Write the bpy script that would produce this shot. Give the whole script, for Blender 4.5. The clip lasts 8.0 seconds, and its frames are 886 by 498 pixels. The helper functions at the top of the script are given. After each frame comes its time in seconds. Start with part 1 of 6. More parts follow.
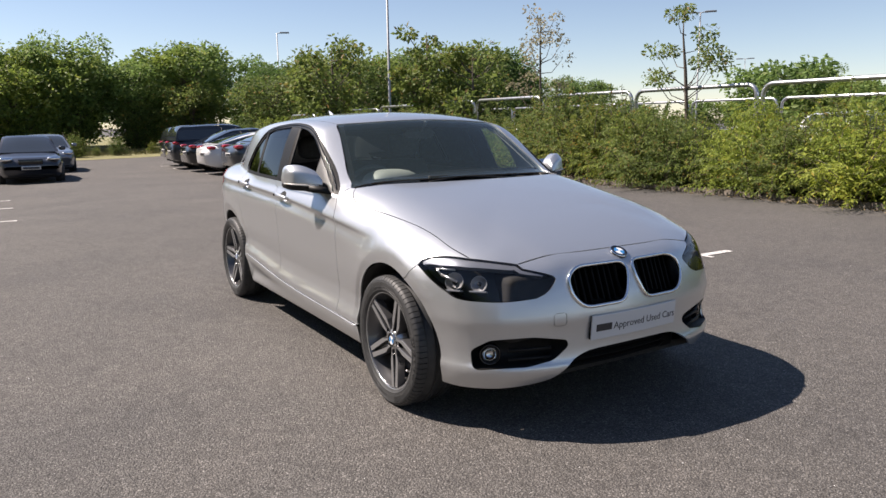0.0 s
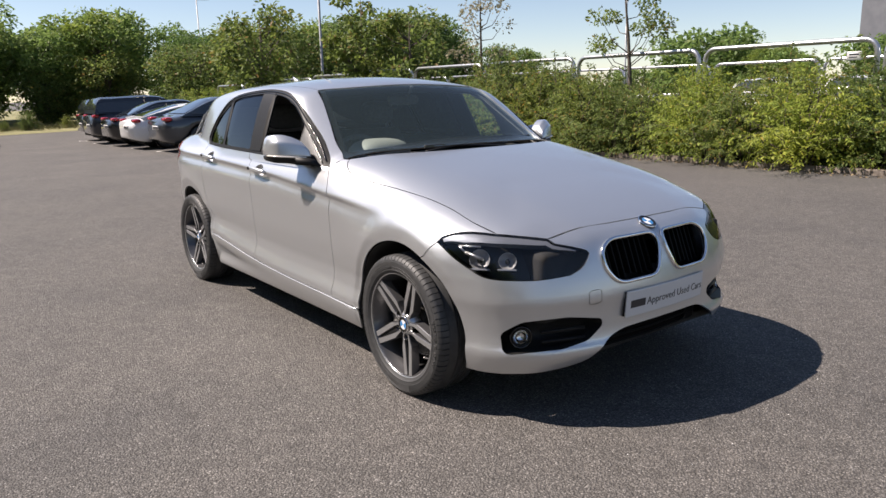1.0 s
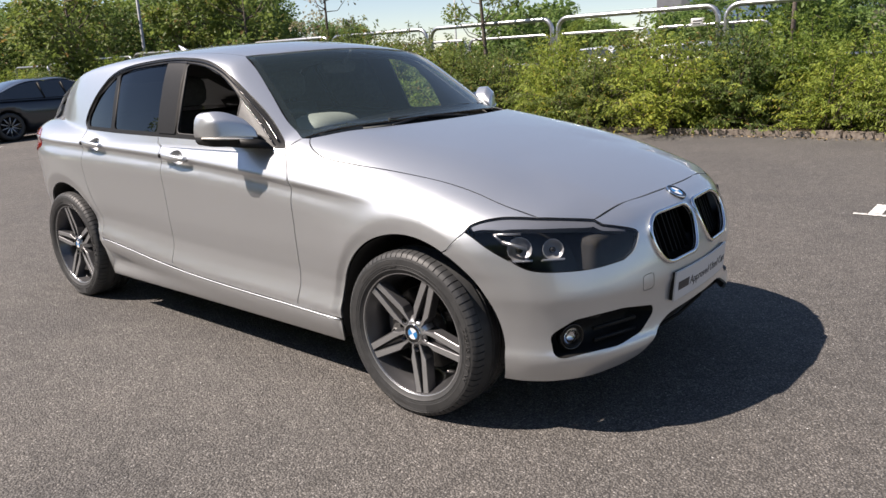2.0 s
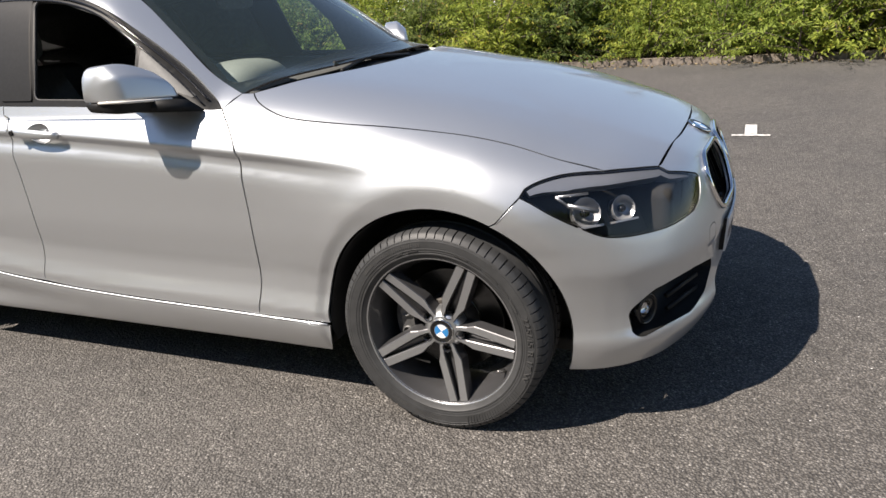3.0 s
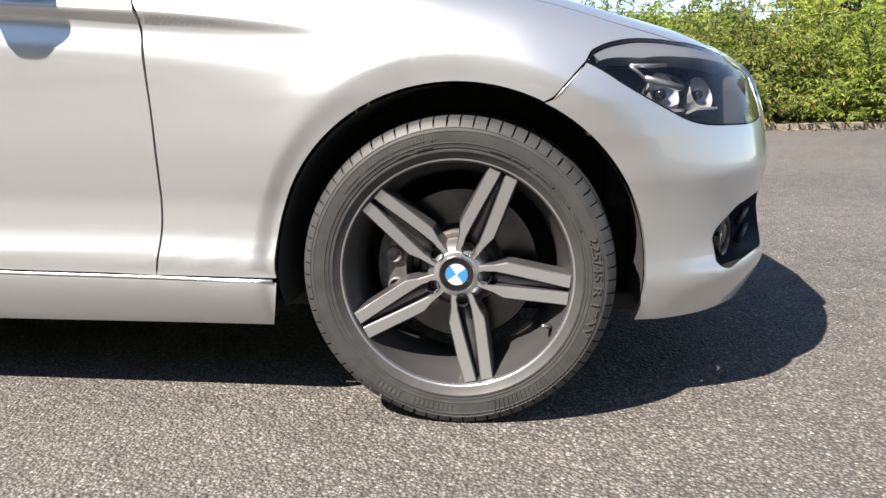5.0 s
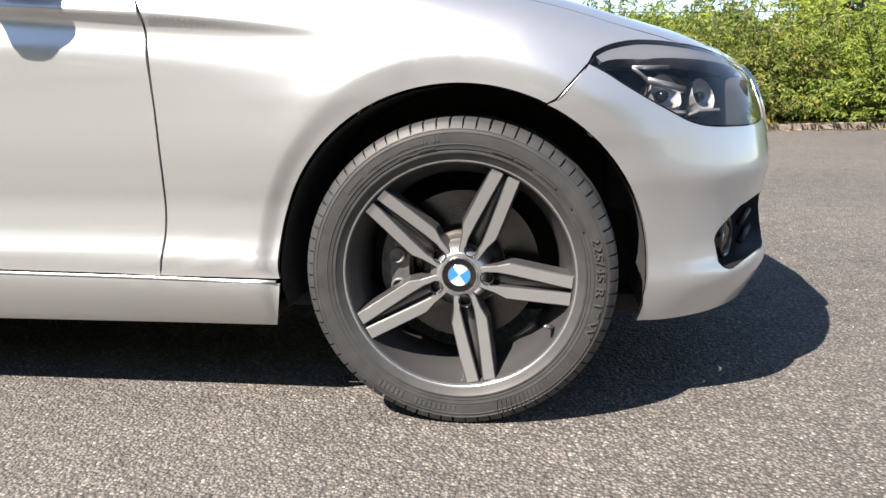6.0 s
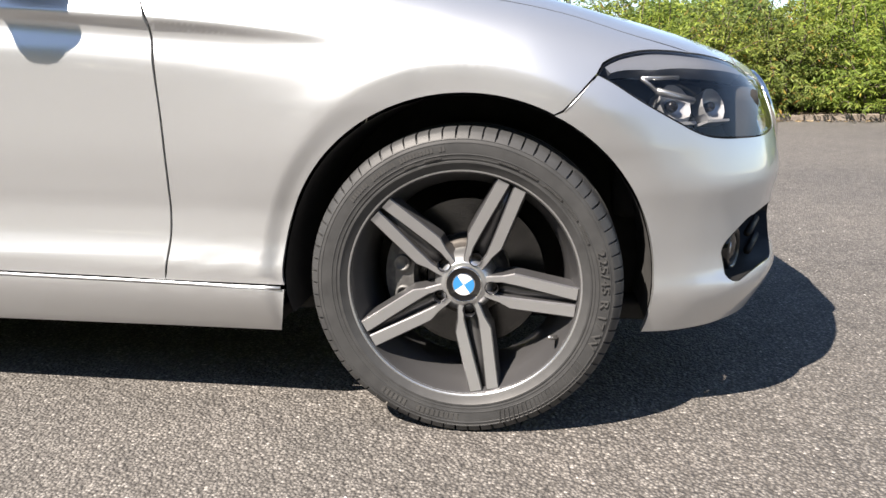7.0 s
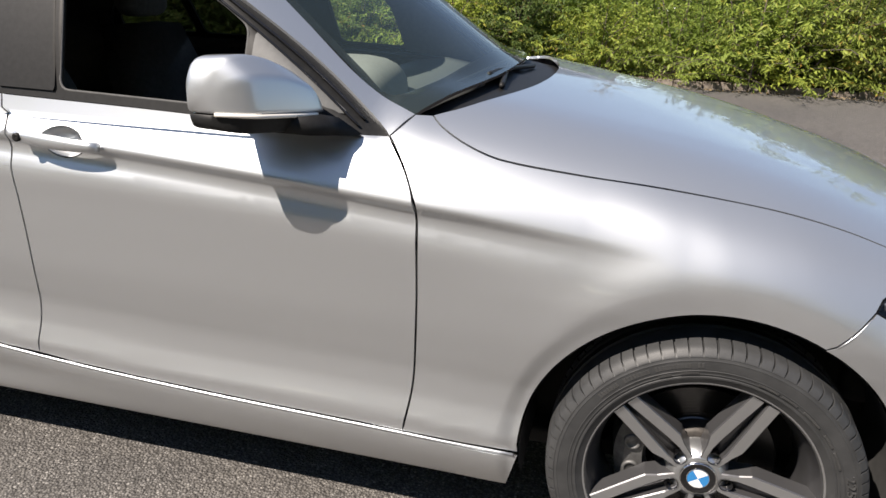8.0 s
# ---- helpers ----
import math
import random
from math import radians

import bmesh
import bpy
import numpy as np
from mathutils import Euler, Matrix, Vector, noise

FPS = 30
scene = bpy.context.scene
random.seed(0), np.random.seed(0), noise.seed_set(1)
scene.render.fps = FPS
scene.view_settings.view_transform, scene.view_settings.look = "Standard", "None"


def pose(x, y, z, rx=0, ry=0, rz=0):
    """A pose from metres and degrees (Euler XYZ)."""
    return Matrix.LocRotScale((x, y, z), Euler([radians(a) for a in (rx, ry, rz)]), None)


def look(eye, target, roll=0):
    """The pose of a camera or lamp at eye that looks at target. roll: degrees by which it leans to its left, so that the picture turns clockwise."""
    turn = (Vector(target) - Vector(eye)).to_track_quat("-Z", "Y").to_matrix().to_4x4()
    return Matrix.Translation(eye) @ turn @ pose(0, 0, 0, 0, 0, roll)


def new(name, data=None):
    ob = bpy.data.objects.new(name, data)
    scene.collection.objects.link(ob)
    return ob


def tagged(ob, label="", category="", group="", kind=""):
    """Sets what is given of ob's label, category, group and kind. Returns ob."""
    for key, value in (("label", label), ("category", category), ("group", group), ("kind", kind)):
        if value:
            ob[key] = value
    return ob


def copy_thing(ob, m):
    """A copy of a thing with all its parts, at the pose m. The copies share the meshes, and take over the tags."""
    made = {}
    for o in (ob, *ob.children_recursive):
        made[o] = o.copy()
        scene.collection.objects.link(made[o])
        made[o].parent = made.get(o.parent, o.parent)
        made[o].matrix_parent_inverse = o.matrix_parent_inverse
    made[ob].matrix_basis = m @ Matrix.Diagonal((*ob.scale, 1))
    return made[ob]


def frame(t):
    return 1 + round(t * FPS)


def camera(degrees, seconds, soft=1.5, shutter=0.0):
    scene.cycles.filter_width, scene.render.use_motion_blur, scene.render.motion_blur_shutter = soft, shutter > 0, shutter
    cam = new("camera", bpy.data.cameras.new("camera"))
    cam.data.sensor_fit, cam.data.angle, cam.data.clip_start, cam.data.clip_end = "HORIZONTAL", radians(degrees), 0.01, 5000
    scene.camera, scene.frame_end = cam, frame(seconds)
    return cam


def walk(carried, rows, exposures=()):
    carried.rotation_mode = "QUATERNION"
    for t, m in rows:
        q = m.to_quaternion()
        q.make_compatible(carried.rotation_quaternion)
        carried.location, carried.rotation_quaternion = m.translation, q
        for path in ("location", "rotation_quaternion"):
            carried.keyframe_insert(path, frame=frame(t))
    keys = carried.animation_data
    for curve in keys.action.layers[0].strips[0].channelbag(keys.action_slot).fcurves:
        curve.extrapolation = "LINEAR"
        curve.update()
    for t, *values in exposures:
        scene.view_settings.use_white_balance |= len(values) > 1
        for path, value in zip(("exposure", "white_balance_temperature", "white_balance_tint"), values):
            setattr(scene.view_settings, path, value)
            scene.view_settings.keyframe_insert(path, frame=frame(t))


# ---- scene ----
from mathutils import geometry

cam = camera(63.1, 8.0)
PATH = [
    (0, (2.973, -2.378, 1.338), (1.293, -1.349, 0.993), -0.8),
    (0.5, (2.849, -2.463, 1.327), (1.221, -1.367, 0.942), -0.4),
    (1, (2.527, -2.537, 1.314), (0.969, -1.359, 0.887), -1.3),
    (1.5, (2.133, -2.633, 1.302), (0.695, -1.324, 0.838), -1.9),
    (1.7, (1.954, -2.686, 1.291), (0.599, -1.29, 0.827), -2.4),
    (2.8, (0.947, -2.619, 1.246), (0.065, -0.938, 0.616), -3.1),
    (3, (0.781, -2.579, 1.241), (0.02, -0.855, 0.571), -4.6),
    (3.5, (0.406, -2.372, 1.119), (-0.117, -0.582, 0.397), -4.0),
    (4, (0.207, -2.247, 0.89), (-0.118, -0.388, 0.228), -1.0),
    (4.5, (0.148, -2.243, 0.678), (-0.103, -0.307, 0.241), -1.2),
    (6, (0.146, -2.249, 0.682), (-0.111, -0.314, 0.245), -1.2),
    (6.5, (0.148, -2.246, 0.682), (-0.115, -0.313, 0.245), -1.2),
    (7, (0.15, -2.232, 0.73), (-0.127, -0.31, 0.25), -0.6),
    (7.2, (0.122, -2.234, 0.825), (-0.159, -0.333, 0.27), 0.8),
    (7.5, (0.015, -2.248, 1.016), (-0.309, -0.381, 0.378), 1.7),
    (7.8, (-0.12, -2.241, 1.202), (-0.505, -0.409, 0.499), 2.2),
    (8, (-0.246, -2.181, 1.253), (-0.686, -0.357, 0.559), 2.2),
]
walk(cam, [(t, look(eye, target, roll)) for t, eye, target, roll in PATH], exposures=[(0, 0.84, 7100, 18), (1.5, 0.87, 7100, 18), (3, 0.9, 7100, 14), (4, 1.12, 7150, 14), (4.5, 1.42, 7150, 14), (6, 1.6, 7150, 14), (7, 1.58, 7150, 14), (7.5, 1.48, 7150, 14), (8, 0.94, 7050, 14)])

# ---- daylight: a clear summer sky and one sun, high behind the car's right flank ----
SUN_FALL = Vector((0.555, 0.605, -1.0)).normalized()
SUN_HEIGHT = math.asin(-SUN_FALL.z)
world = bpy.data.worlds.new("sky")
scene.world = world
world.use_nodes = True
sky = world.node_tree.nodes.new("ShaderNodeTexSky")
sky.sky_type, sky.sun_disc, sky.sun_elevation, sky.sun_rotation = "NISHITA", False, SUN_HEIGHT, math.atan2(-SUN_FALL.x, -SUN_FALL.y)
sky.air_density, sky.dust_density, sky.ozone_density = 0.85, 0.1, 1.9
world.node_tree.links.new(sky.outputs[0], world.node_tree.nodes["Background"].inputs[0])
world.node_tree.nodes["Background"].inputs[1].default_value = 0.078
sun = new("sun", bpy.data.lights.new("sun", "SUN"))
sun.data.energy, sun.data.angle, sun.data.color = 5.0, radians(0.53), (1.0, 0.96, 0.90)
sun.matrix_world = look((-20, -22, 35), (-20 + SUN_FALL.x, -22 + SUN_FALL.y, 35 + SUN_FALL.z))

# ---- materials ----
def material(name, colour, rough=0.5, metal=0.0, coat=0.0, coat_rough=0.03, spec=0.5):
    m = bpy.data.materials.new(name)
    m.use_nodes = True
    b = m.node_tree.nodes["Principled BSDF"]
    b.inputs["Base Color"].default_value = (*colour, 1)
    b.inputs["Roughness"].default_value, b.inputs["Metallic"].default_value = rough, metal
    b.inputs["Coat Weight"].default_value, b.inputs["Coat Roughness"].default_value = coat, coat_rough
    b.inputs["Specular IOR Level"].default_value = spec
    return m


def node(m, kind, **values):
    n = m.node_tree.nodes.new(kind)
    for k, v in values.items():
        n.inputs[k.replace("_", " ")].default_value = v
    return n


def wire(m, a, b):
    m.node_tree.links.new(a, b)


def body(m):
    return m.node_tree.nodes["Principled BSDF"]


def ramp(m, source, stops):
    r = m.node_tree.nodes.new("ShaderNodeValToRGB")
    el = r.color_ramp.elements
    while len(el) < len(stops):
        el.new(0.5)
    for e, (at, c) in zip(el, stops):
        e.position, e.color = at, (*c, 1)
    wire(m, source, r.inputs[0])
    return r.outputs[0]


def place(m):
    return m.node_tree.nodes.new("ShaderNodeTexCoord").outputs["Object"]


def grain(m, scale, detail=4.0, rough=0.6, where=None):
    n = node(m, "ShaderNodeTexNoise", Scale=scale, Detail=detail, Roughness=rough)
    wire(m, where or place(m), n.inputs["Vector"])
    return n.outputs["Fac"]


def relief(m, height, strength, depth):
    n = node(m, "ShaderNodeBump", Strength=strength, Distance=depth)
    wire(m, height, n.inputs["Height"])
    wire(m, n.outputs[0], body(m).inputs["Normal"])


def mottled(name, stops, scale, rough=0.6, bump=0.0, depth=0.002, fine=None, **more):
    m = material(name, stops[0][1], rough, **more)
    wire(m, ramp(m, grain(m, scale), stops), body(m).inputs["Base Color"])
    if bump:
        relief(m, grain(m, fine or scale * 6, 3.0), bump, depth)
    return m


def paint(name, colour, metal=0.75, rough=0.34, flake=True):
    m = material(name, colour, rough, metal, 1.0, 0.02)
    if flake:
        v = node(m, "ShaderNodeTexVoronoi", Scale=2600.0)
        wire(m, place(m), v.inputs["Vector"])
        wire(m, ramp(m, v.outputs["Distance"], [(0.0, tuple(c * 1.12 for c in colour)), (0.6, tuple(c * 0.92 for c in colour))]), body(m).inputs["Base Color"])
        # faint dust and wiped streaks in the lacquer
        wire(m, ramp(m, grain(m, 7.0, 6.0), [(0.35, (0.02,) * 3), (0.75, (0.07,) * 3)]), body(m).inputs["Coat Roughness"])
    return m


def clear_glass(name, tint, dust=0.0):
    """A pane: what lies behind shows through its tint, with a true mirror's gloss at a slant and a film of dust."""
    m = bpy.data.materials.new(name)
    m.use_nodes = True
    t = m.node_tree
    t.nodes.remove(t.nodes["Principled BSDF"])
    thru, gloss, mix, fres = (t.nodes.new("ShaderNode" + k) for k in ("BsdfTransparent", "BsdfGlossy", "MixShader", "Fresnel"))
    thru.inputs[0].default_value = (*tint, 1)
    gloss.inputs["Roughness"].default_value = 0.01
    fres.inputs["IOR"].default_value = 1.52
    wire(m, fres.outputs[0], mix.inputs[0])
    film, haze = t.nodes.new("ShaderNodeMixShader"), t.nodes.new("ShaderNodeBsdfDiffuse")
    film.inputs[0].default_value, haze.inputs[0].default_value = dust, (0.42, 0.60, 0.58, 1)
    wire(m, thru.outputs[0], film.inputs[1])
    wire(m, haze.outputs[0], film.inputs[2])
    wire(m, film.outputs[0], mix.inputs[1])
    wire(m, gloss.outputs[0], mix.inputs[2])
    wire(m, mix.outputs[0], t.nodes["Material Output"].inputs[0])
    return m


def leafy(name, dark, light, odd, scale=1.2):
    """Leaves: colour varies from leaf to leaf and from spray to spray, and light passes through."""
    m = material(name, light, 0.55, spec=0.3)
    g = m.node_tree.nodes.new("ShaderNodeNewGeometry")
    c = ramp(m, g.outputs["Random Per Island"], [(0.0, dark), (0.45, light), (0.9, tuple(min(1, v * 1.25) for v in light)), (1.0, odd)])
    o = m.node_tree.nodes.new("ShaderNodeObjectInfo")
    mixer = node(m, "ShaderNodeMix")
    mixer.data_type, mixer.blend_type = "RGBA", "MULTIPLY"
    mixer.inputs["Factor"].default_value = 1.0
    patches = node(m, "ShaderNodeMath")
    patches.operation = "ADD"
    wire(m, grain(m, scale, 3.0), patches.inputs[0])
    drift = node(m, "ShaderNodeMath")
    drift.operation = "MULTIPLY_ADD"
    wire(m, o.outputs["Random"], drift.inputs[0])
    drift.inputs[1].default_value, drift.inputs[2].default_value = 0.6, -0.30
    wire(m, drift.outputs[0], patches.inputs[1])
    wire(m, c, mixer.inputs["A"])
    wire(m, ramp(m, patches.outputs[0], [(0.15, (0.50, 0.60, 0.58)), (0.38, (0.78, 0.84, 0.80)), (0.58, (1, 1, 1)), (0.85, (1.0, 0.90, 0.55))]), mixer.inputs["B"])
    wire(m, mixer.outputs["Result"], body(m).inputs["Base Color"])
    t = m.node_tree
    trans, mix = t.nodes.new("ShaderNodeBsdfTranslucent"), t.nodes.new("ShaderNodeMixShader")
    mix.inputs[0].default_value = 0.48
    wire(m, mixer.outputs["Result"], trans.inputs[0])
    wire(m, body(m).outputs[0], mix.inputs[1])
    wire(m, trans.outputs[0], mix.inputs[2])
    wire(m, mix.outputs[0], t.nodes["Material Output"].inputs[0])
    return m


SILVER = paint("silver_paint", (0.590, 0.612, 0.632), 0.82, 0.40)
BLACK_TRIM = mottled("black_trim", [(0.3, (0.010,) * 3), (0.7, (0.016,) * 3)], 90, 0.5, 0.15, 0.0004, spec=0.22)
GLOSS_BLACK = material("gloss_black", (0.01, 0.01, 0.011), 0.12)
GRILLE_BLACK = material("grille_black", (0.006, 0.006, 0.006), 0.55, spec=0.08)
VOID = mottled("dark_cavity", [(0.3, (0.016, 0.016, 0.0155)), (0.7, (0.030, 0.029, 0.028))], 18, 0.9, 0.3, 0.003, 60)
RUBBER = mottled("rubber", [(0.3, (0.027, 0.028, 0.029)), (0.7, (0.044, 0.045, 0.046))], 25, 0.56, 0.3, 0.0005, 500)
# the tyre's rubber again, paler to imitate light catching the sidewall marks
LIT_RUBBER = mottled("lit_mark_rubber", [(0.3, (0.034, 0.034, 0.034)), (0.7, (0.050, 0.050, 0.049))], 30, 0.8, 0.3, 0.0006, 400)
ALLOY = material("machined_alloy", (0.55, 0.565, 0.58), 0.30, 0.9)
ALLOY_DARK = material("dark_alloy_paint", (0.098, 0.098, 0.102), 0.34, 0.6, 0.5)
STEEL = mottled("brushed_steel", [(0.3, (0.30, 0.29, 0.28)), (0.7, (0.45, 0.44, 0.42))], 40, 0.38, 0.1, 0.0003, metal=0.9)
CHROME = material("chrome", (0.80, 0.80, 0.80), 0.06, 1.0)
SATIN = material("satin_chrome", (0.70, 0.70, 0.71), 0.28, 0.9)
WHITE_PLASTIC = material("white_plastic", (0.62, 0.62, 0.61), 0.35)
PLATE = material("plate_face", (0.60, 0.61, 0.62), 0.35, coat=0.5)
INK = material("plate_ink", (0.03, 0.03, 0.035), 0.4)
BLUE = material("badge_blue", (0.02, 0.20, 0.48), 0.2, coat=1.0)
BADGE_WHITE = material("badge_white", (0.78, 0.79, 0.80), 0.25, coat=1.0)
LAMP_RED = material("lamp_red", (0.35, 0.012, 0.015), 0.08, coat=1.0)
AMBER = material("amber_lens", (0.75, 0.72, 0.66), 0.12, coat=1.0)
SCREEN_GLASS = clear_glass("windscreen_glass", (0.70, 0.84, 0.81), 0.032)
DARK_GLASS = clear_glass("privacy_glass", (0.05, 0.06, 0.06))
LENS = clear_glass("lamp_lens", (0.86, 0.88, 0.90))
CAR_GLASS = material("parked_car_glass", (0.030, 0.036, 0.040), 0.04, coat=1.0, spec=0.8)
GREY_PLASTIC = mottled("grey_plastic", [(0.3, (0.075, 0.076, 0.075)), (0.7, (0.10, 0.102, 0.10))], 90, 0.6, 0.15, 0.0004)
CLOTH = mottled("dark_cloth", [(0.3, (0.065, 0.066, 0.066)), (0.7, (0.10, 0.10, 0.10))], 60, 0.9, 0.3, 0.001)
DASH = mottled("dash_plastic", [(0.3, (0.09, 0.095, 0.092)), (0.7, (0.12, 0.125, 0.12))], 120, 0.6, 0.2, 0.0005)
CREAM = mottled("cream_lining", [(0.3, (0.40, 0.39, 0.36)), (0.7, (0.48, 0.47, 0.44))], 80, 0.8, 0.2, 0.0005)
HOOD_GREY = mottled("grey_dash_top", [(0.3, (0.22, 0.215, 0.20)), (0.7, (0.27, 0.265, 0.25))], 120, 0.6, 0.2, 0.0005)


def asphalt():
    m = material("asphalt", (0.06, 0.058, 0.055), 0.85)
    p = place(m)
    v = node(m, "ShaderNodeTexVoronoi", Scale=140.0)
    wire(m, p, v.inputs["Vector"])
    stones = ramp(m, v.outputs["Color"], [(0.1, (0.098, 0.092, 0.087)), (0.5, (0.141, 0.133, 0.126)), (0.8, (0.198, 0.189, 0.178)), (0.97, (0.36, 0.345, 0.33))])
    tar = ramp(m, v.outputs["Distance"], [(0.28, (1.0, 1.0, 1.0)), (0.62, (0.45, 0.445, 0.44))])
    mix = node(m, "ShaderNodeMix")
    mix.data_type, mix.blend_type = "RGBA", "MULTIPLY"
    mix.inputs["Factor"].default_value = 1.0
    wire(m, stones, mix.inputs["A"])
    wire(m, tar, mix.inputs["B"])
    worn = node(m, "ShaderNodeMix")
    worn.data_type, worn.blend_type = "RGBA", "MULTIPLY"
    worn.inputs["Factor"].default_value = 1.0
    wire(m, mix.outputs["Result"], worn.inputs["A"])
    wire(m, ramp(m, grain(m, 0.55, 6.0, 0.62, p), [(0.3, (0.78, 0.78, 0.79)), (0.5, (1.0, 0.99, 0.97)), (0.72, (1.16, 1.13, 1.10))]), worn.inputs["B"])
    spots = node(m, "ShaderNodeMix")
    spots.data_type, spots.blend_type = "RGBA", "MULTIPLY"
    spots.inputs["Factor"].default_value = 1.0
    wire(m, worn.outputs["Result"], spots.inputs["A"])
    wire(m, ramp(m, grain(m, 9.0, 5.0, 0.7, p), [(0.36, (0.82, 0.82, 0.82)), (0.55, (1.0, 1.0, 1.0)), (0.7, (1.08, 1.07, 1.06))]), spots.inputs["B"])
    wire(m, spots.outputs["Result"], body(m).inputs["Base Color"])
    hgt = node(m, "ShaderNodeMath")
    hgt.operation = "MULTIPLY_ADD"
    wire(m, v.outputs["Distance"], hgt.inputs[0])
    hgt.inputs[1].default_value = -1.0
    wire(m, grain(m, 60.0, 4.0, 0.6, p), hgt.inputs[2])
    relief(m, hgt.outputs[0], 0.95, 0.0058)
    return m


ASPHALT = asphalt()
ROAD_PAINT = mottled("road_paint", [(0.38, (0.30, 0.29, 0.28)), (0.5, (0.62, 0.61, 0.58)), (0.7, (0.70, 0.69, 0.66))], 30, 0.7, 0.5, 0.002, 120)
KERB_STONE = mottled("kerb_stone", [(0.3, (0.11, 0.09, 0.072)), (0.5, (0.18, 0.15, 0.125)), (0.75, (0.28, 0.245, 0.205))], 14, 0.85, 0.6, 0.006, 70)
SOIL = mottled("soil", [(0.3, (0.035, 0.025, 0.017)), (0.7, (0.10, 0.07, 0.045))], 5, 0.95, 0.8, 0.03, 40)
GRASS = mottled("dry_grass", [(0.3, (0.13, 0.135, 0.055)), (0.6, (0.24, 0.22, 0.10)), (0.8, (0.33, 0.29, 0.16))], 1.5, 0.9, 0.5, 0.03, 30)
BARK = mottled("bark", [(0.3, (0.05, 0.04, 0.03)), (0.7, (0.15, 0.12, 0.095))], 14, 0.9, 0.8, 0.02, 60)
GALV = mottled("galvanised_steel", [(0.3, (0.42, 0.43, 0.44)), (0.7, (0.58, 0.59, 0.60))], 12, 0.32, 0.1, 0.001, metal=0.85)
POST_GREY = mottled("post_grey", [(0.3, (0.20, 0.21, 0.22)), (0.7, (0.30, 0.31, 0.32))], 8, 0.5, metal=0.5)
HEDGE_LEAF = leafy("hedge_leaf", (0.072, 0.105, 0.026), (0.195, 0.250, 0.070), (0.36, 0.20, 0.06), 0.9)
LIME_LEAF = leafy("lime_leaf", (0.13, 0.180, 0.034), (0.295, 0.36, 0.068), (0.40, 0.33, 0.07), 0.9)
WOOD_LEAF = leafy("wood_leaf", (0.086, 0.142, 0.040), (0.20, 0.285, 0.082), (0.26, 0.295, 0.092), 0.35)
ASH_LEAF = leafy("ash_leaf", (0.080, 0.120, 0.028), (0.175, 0.225, 0.055), (0.26, 0.16, 0.07), 0.6)
PALE_LEAF = leafy("pale_leaf", (0.20, 0.18, 0.10), (0.38, 0.33, 0.21), (0.42, 0.25, 0.17), 0.8)
FACADE = mottled("facade_panel", [(0.3, (0.10, 0.105, 0.115)), (0.7, (0.135, 0.14, 0.15))], 0.6, 0.5)

# ---- mesh tools ----
def part(name, bm, mat, parent=None, label="", smooth=True):
    """Links a bmesh, or (verts, faces), as one mesh object under a thing or a part."""
    me = bpy.data.meshes.new(name)
    if isinstance(bm, tuple):
        me.from_pydata([tuple(v) for v in bm[0]], [], [tuple(f) for f in bm[1]])
    else:
        bm.to_mesh(me)
        bm.free()
    me.materials.append(mat)
    if smooth:
        me.shade_smooth()
    ob = new(name, me)
    if parent:
        ob.parent = parent
    if label:
        ob["label"] = label
    return ob


def empty(name, m=None):
    ob = new(name)
    ob.empty_display_size = 0.2
    if m is not None:
        ob.matrix_world = m
    return ob


def joined(*pieces):
    """Several (verts, faces) in one."""
    vs, fs = [], []
    for v, f in pieces:
        n = len(vs)
        vs += [tuple(q) for q in v]
        fs += [tuple(i + n for i in q) for q in f]
    return vs, fs


def moved(shape, m):
    return [tuple(m @ Vector(v)) for v in shape[0]], shape[1]


def flipped(shape):
    return [(v[0], -v[1], v[2]) for v in shape[0]], [tuple(reversed(f)) for f in shape[1]]


def loft(rings, closed=True, caps=True):
    """Skin over rings of equally many points."""
    n = len(rings[0])
    vs = [tuple(p) for r in rings for p in r]
    fs = []
    for i in range(len(rings) - 1):
        for j in range(n if closed else n - 1):
            k = (j + 1) % n
            fs.append((i * n + j, i * n + k, (i + 1) * n + k, (i + 1) * n + j))
    if caps:
        fs.append(tuple(reversed(range(n))))
        fs.append(tuple(range((len(rings) - 1) * n, len(rings) * n)))
    return vs, fs


def tube(path, radius, sides=8, loop=False):
    """A round bar along a path; radius a number or one for each point."""
    pts = [Vector(p) for p in path]
    rad = radius if isinstance(radius, (list, tuple)) else [radius] * len(pts)
    rings, up = [], None
    for i, p in enumerate(pts):
        a, b = (pts[i - 1], pts[(i + 1) % len(pts)]) if loop else (pts[max(i - 1, 0)], pts[min(i + 1, len(pts) - 1)])
        d = (b - a).normalized()
        if up is None:
            up = d.orthogonal().normalized()
        up = (up - up.dot(d) * d)
        up = up.normalized() if up.length > 1e-6 else d.orthogonal().normalized()
        w = d.cross(up)
        rings.append([p + rad[i] * (math.cos(q) * up + math.sin(q) * w) for q in np.linspace(0, 2 * math.pi, sides, endpoint=False)])
    if loop:
        rings.append(rings[0])
    return loft(rings, caps=not loop)


def turned(profile, sides=48, axis="y", closed=False):
    """A profile of (distance along the axis, radius) pairs turned round the y (or z) axis."""
    rings = []
    for q in np.linspace(0, 2 * math.pi, sides, endpoint=False):
        c, s = math.cos(q), math.sin(q)
        rings.append([(r * c, t, r * s) if axis == "y" else (r * c, r * s, t) for t, r in profile])
    rings.append(rings[0])
    v, f = loft(rings, closed=closed, caps=False)
    n = len(profile)
    last = sides * n
    return v[:last], [tuple(i % last for i in q) for q in f]


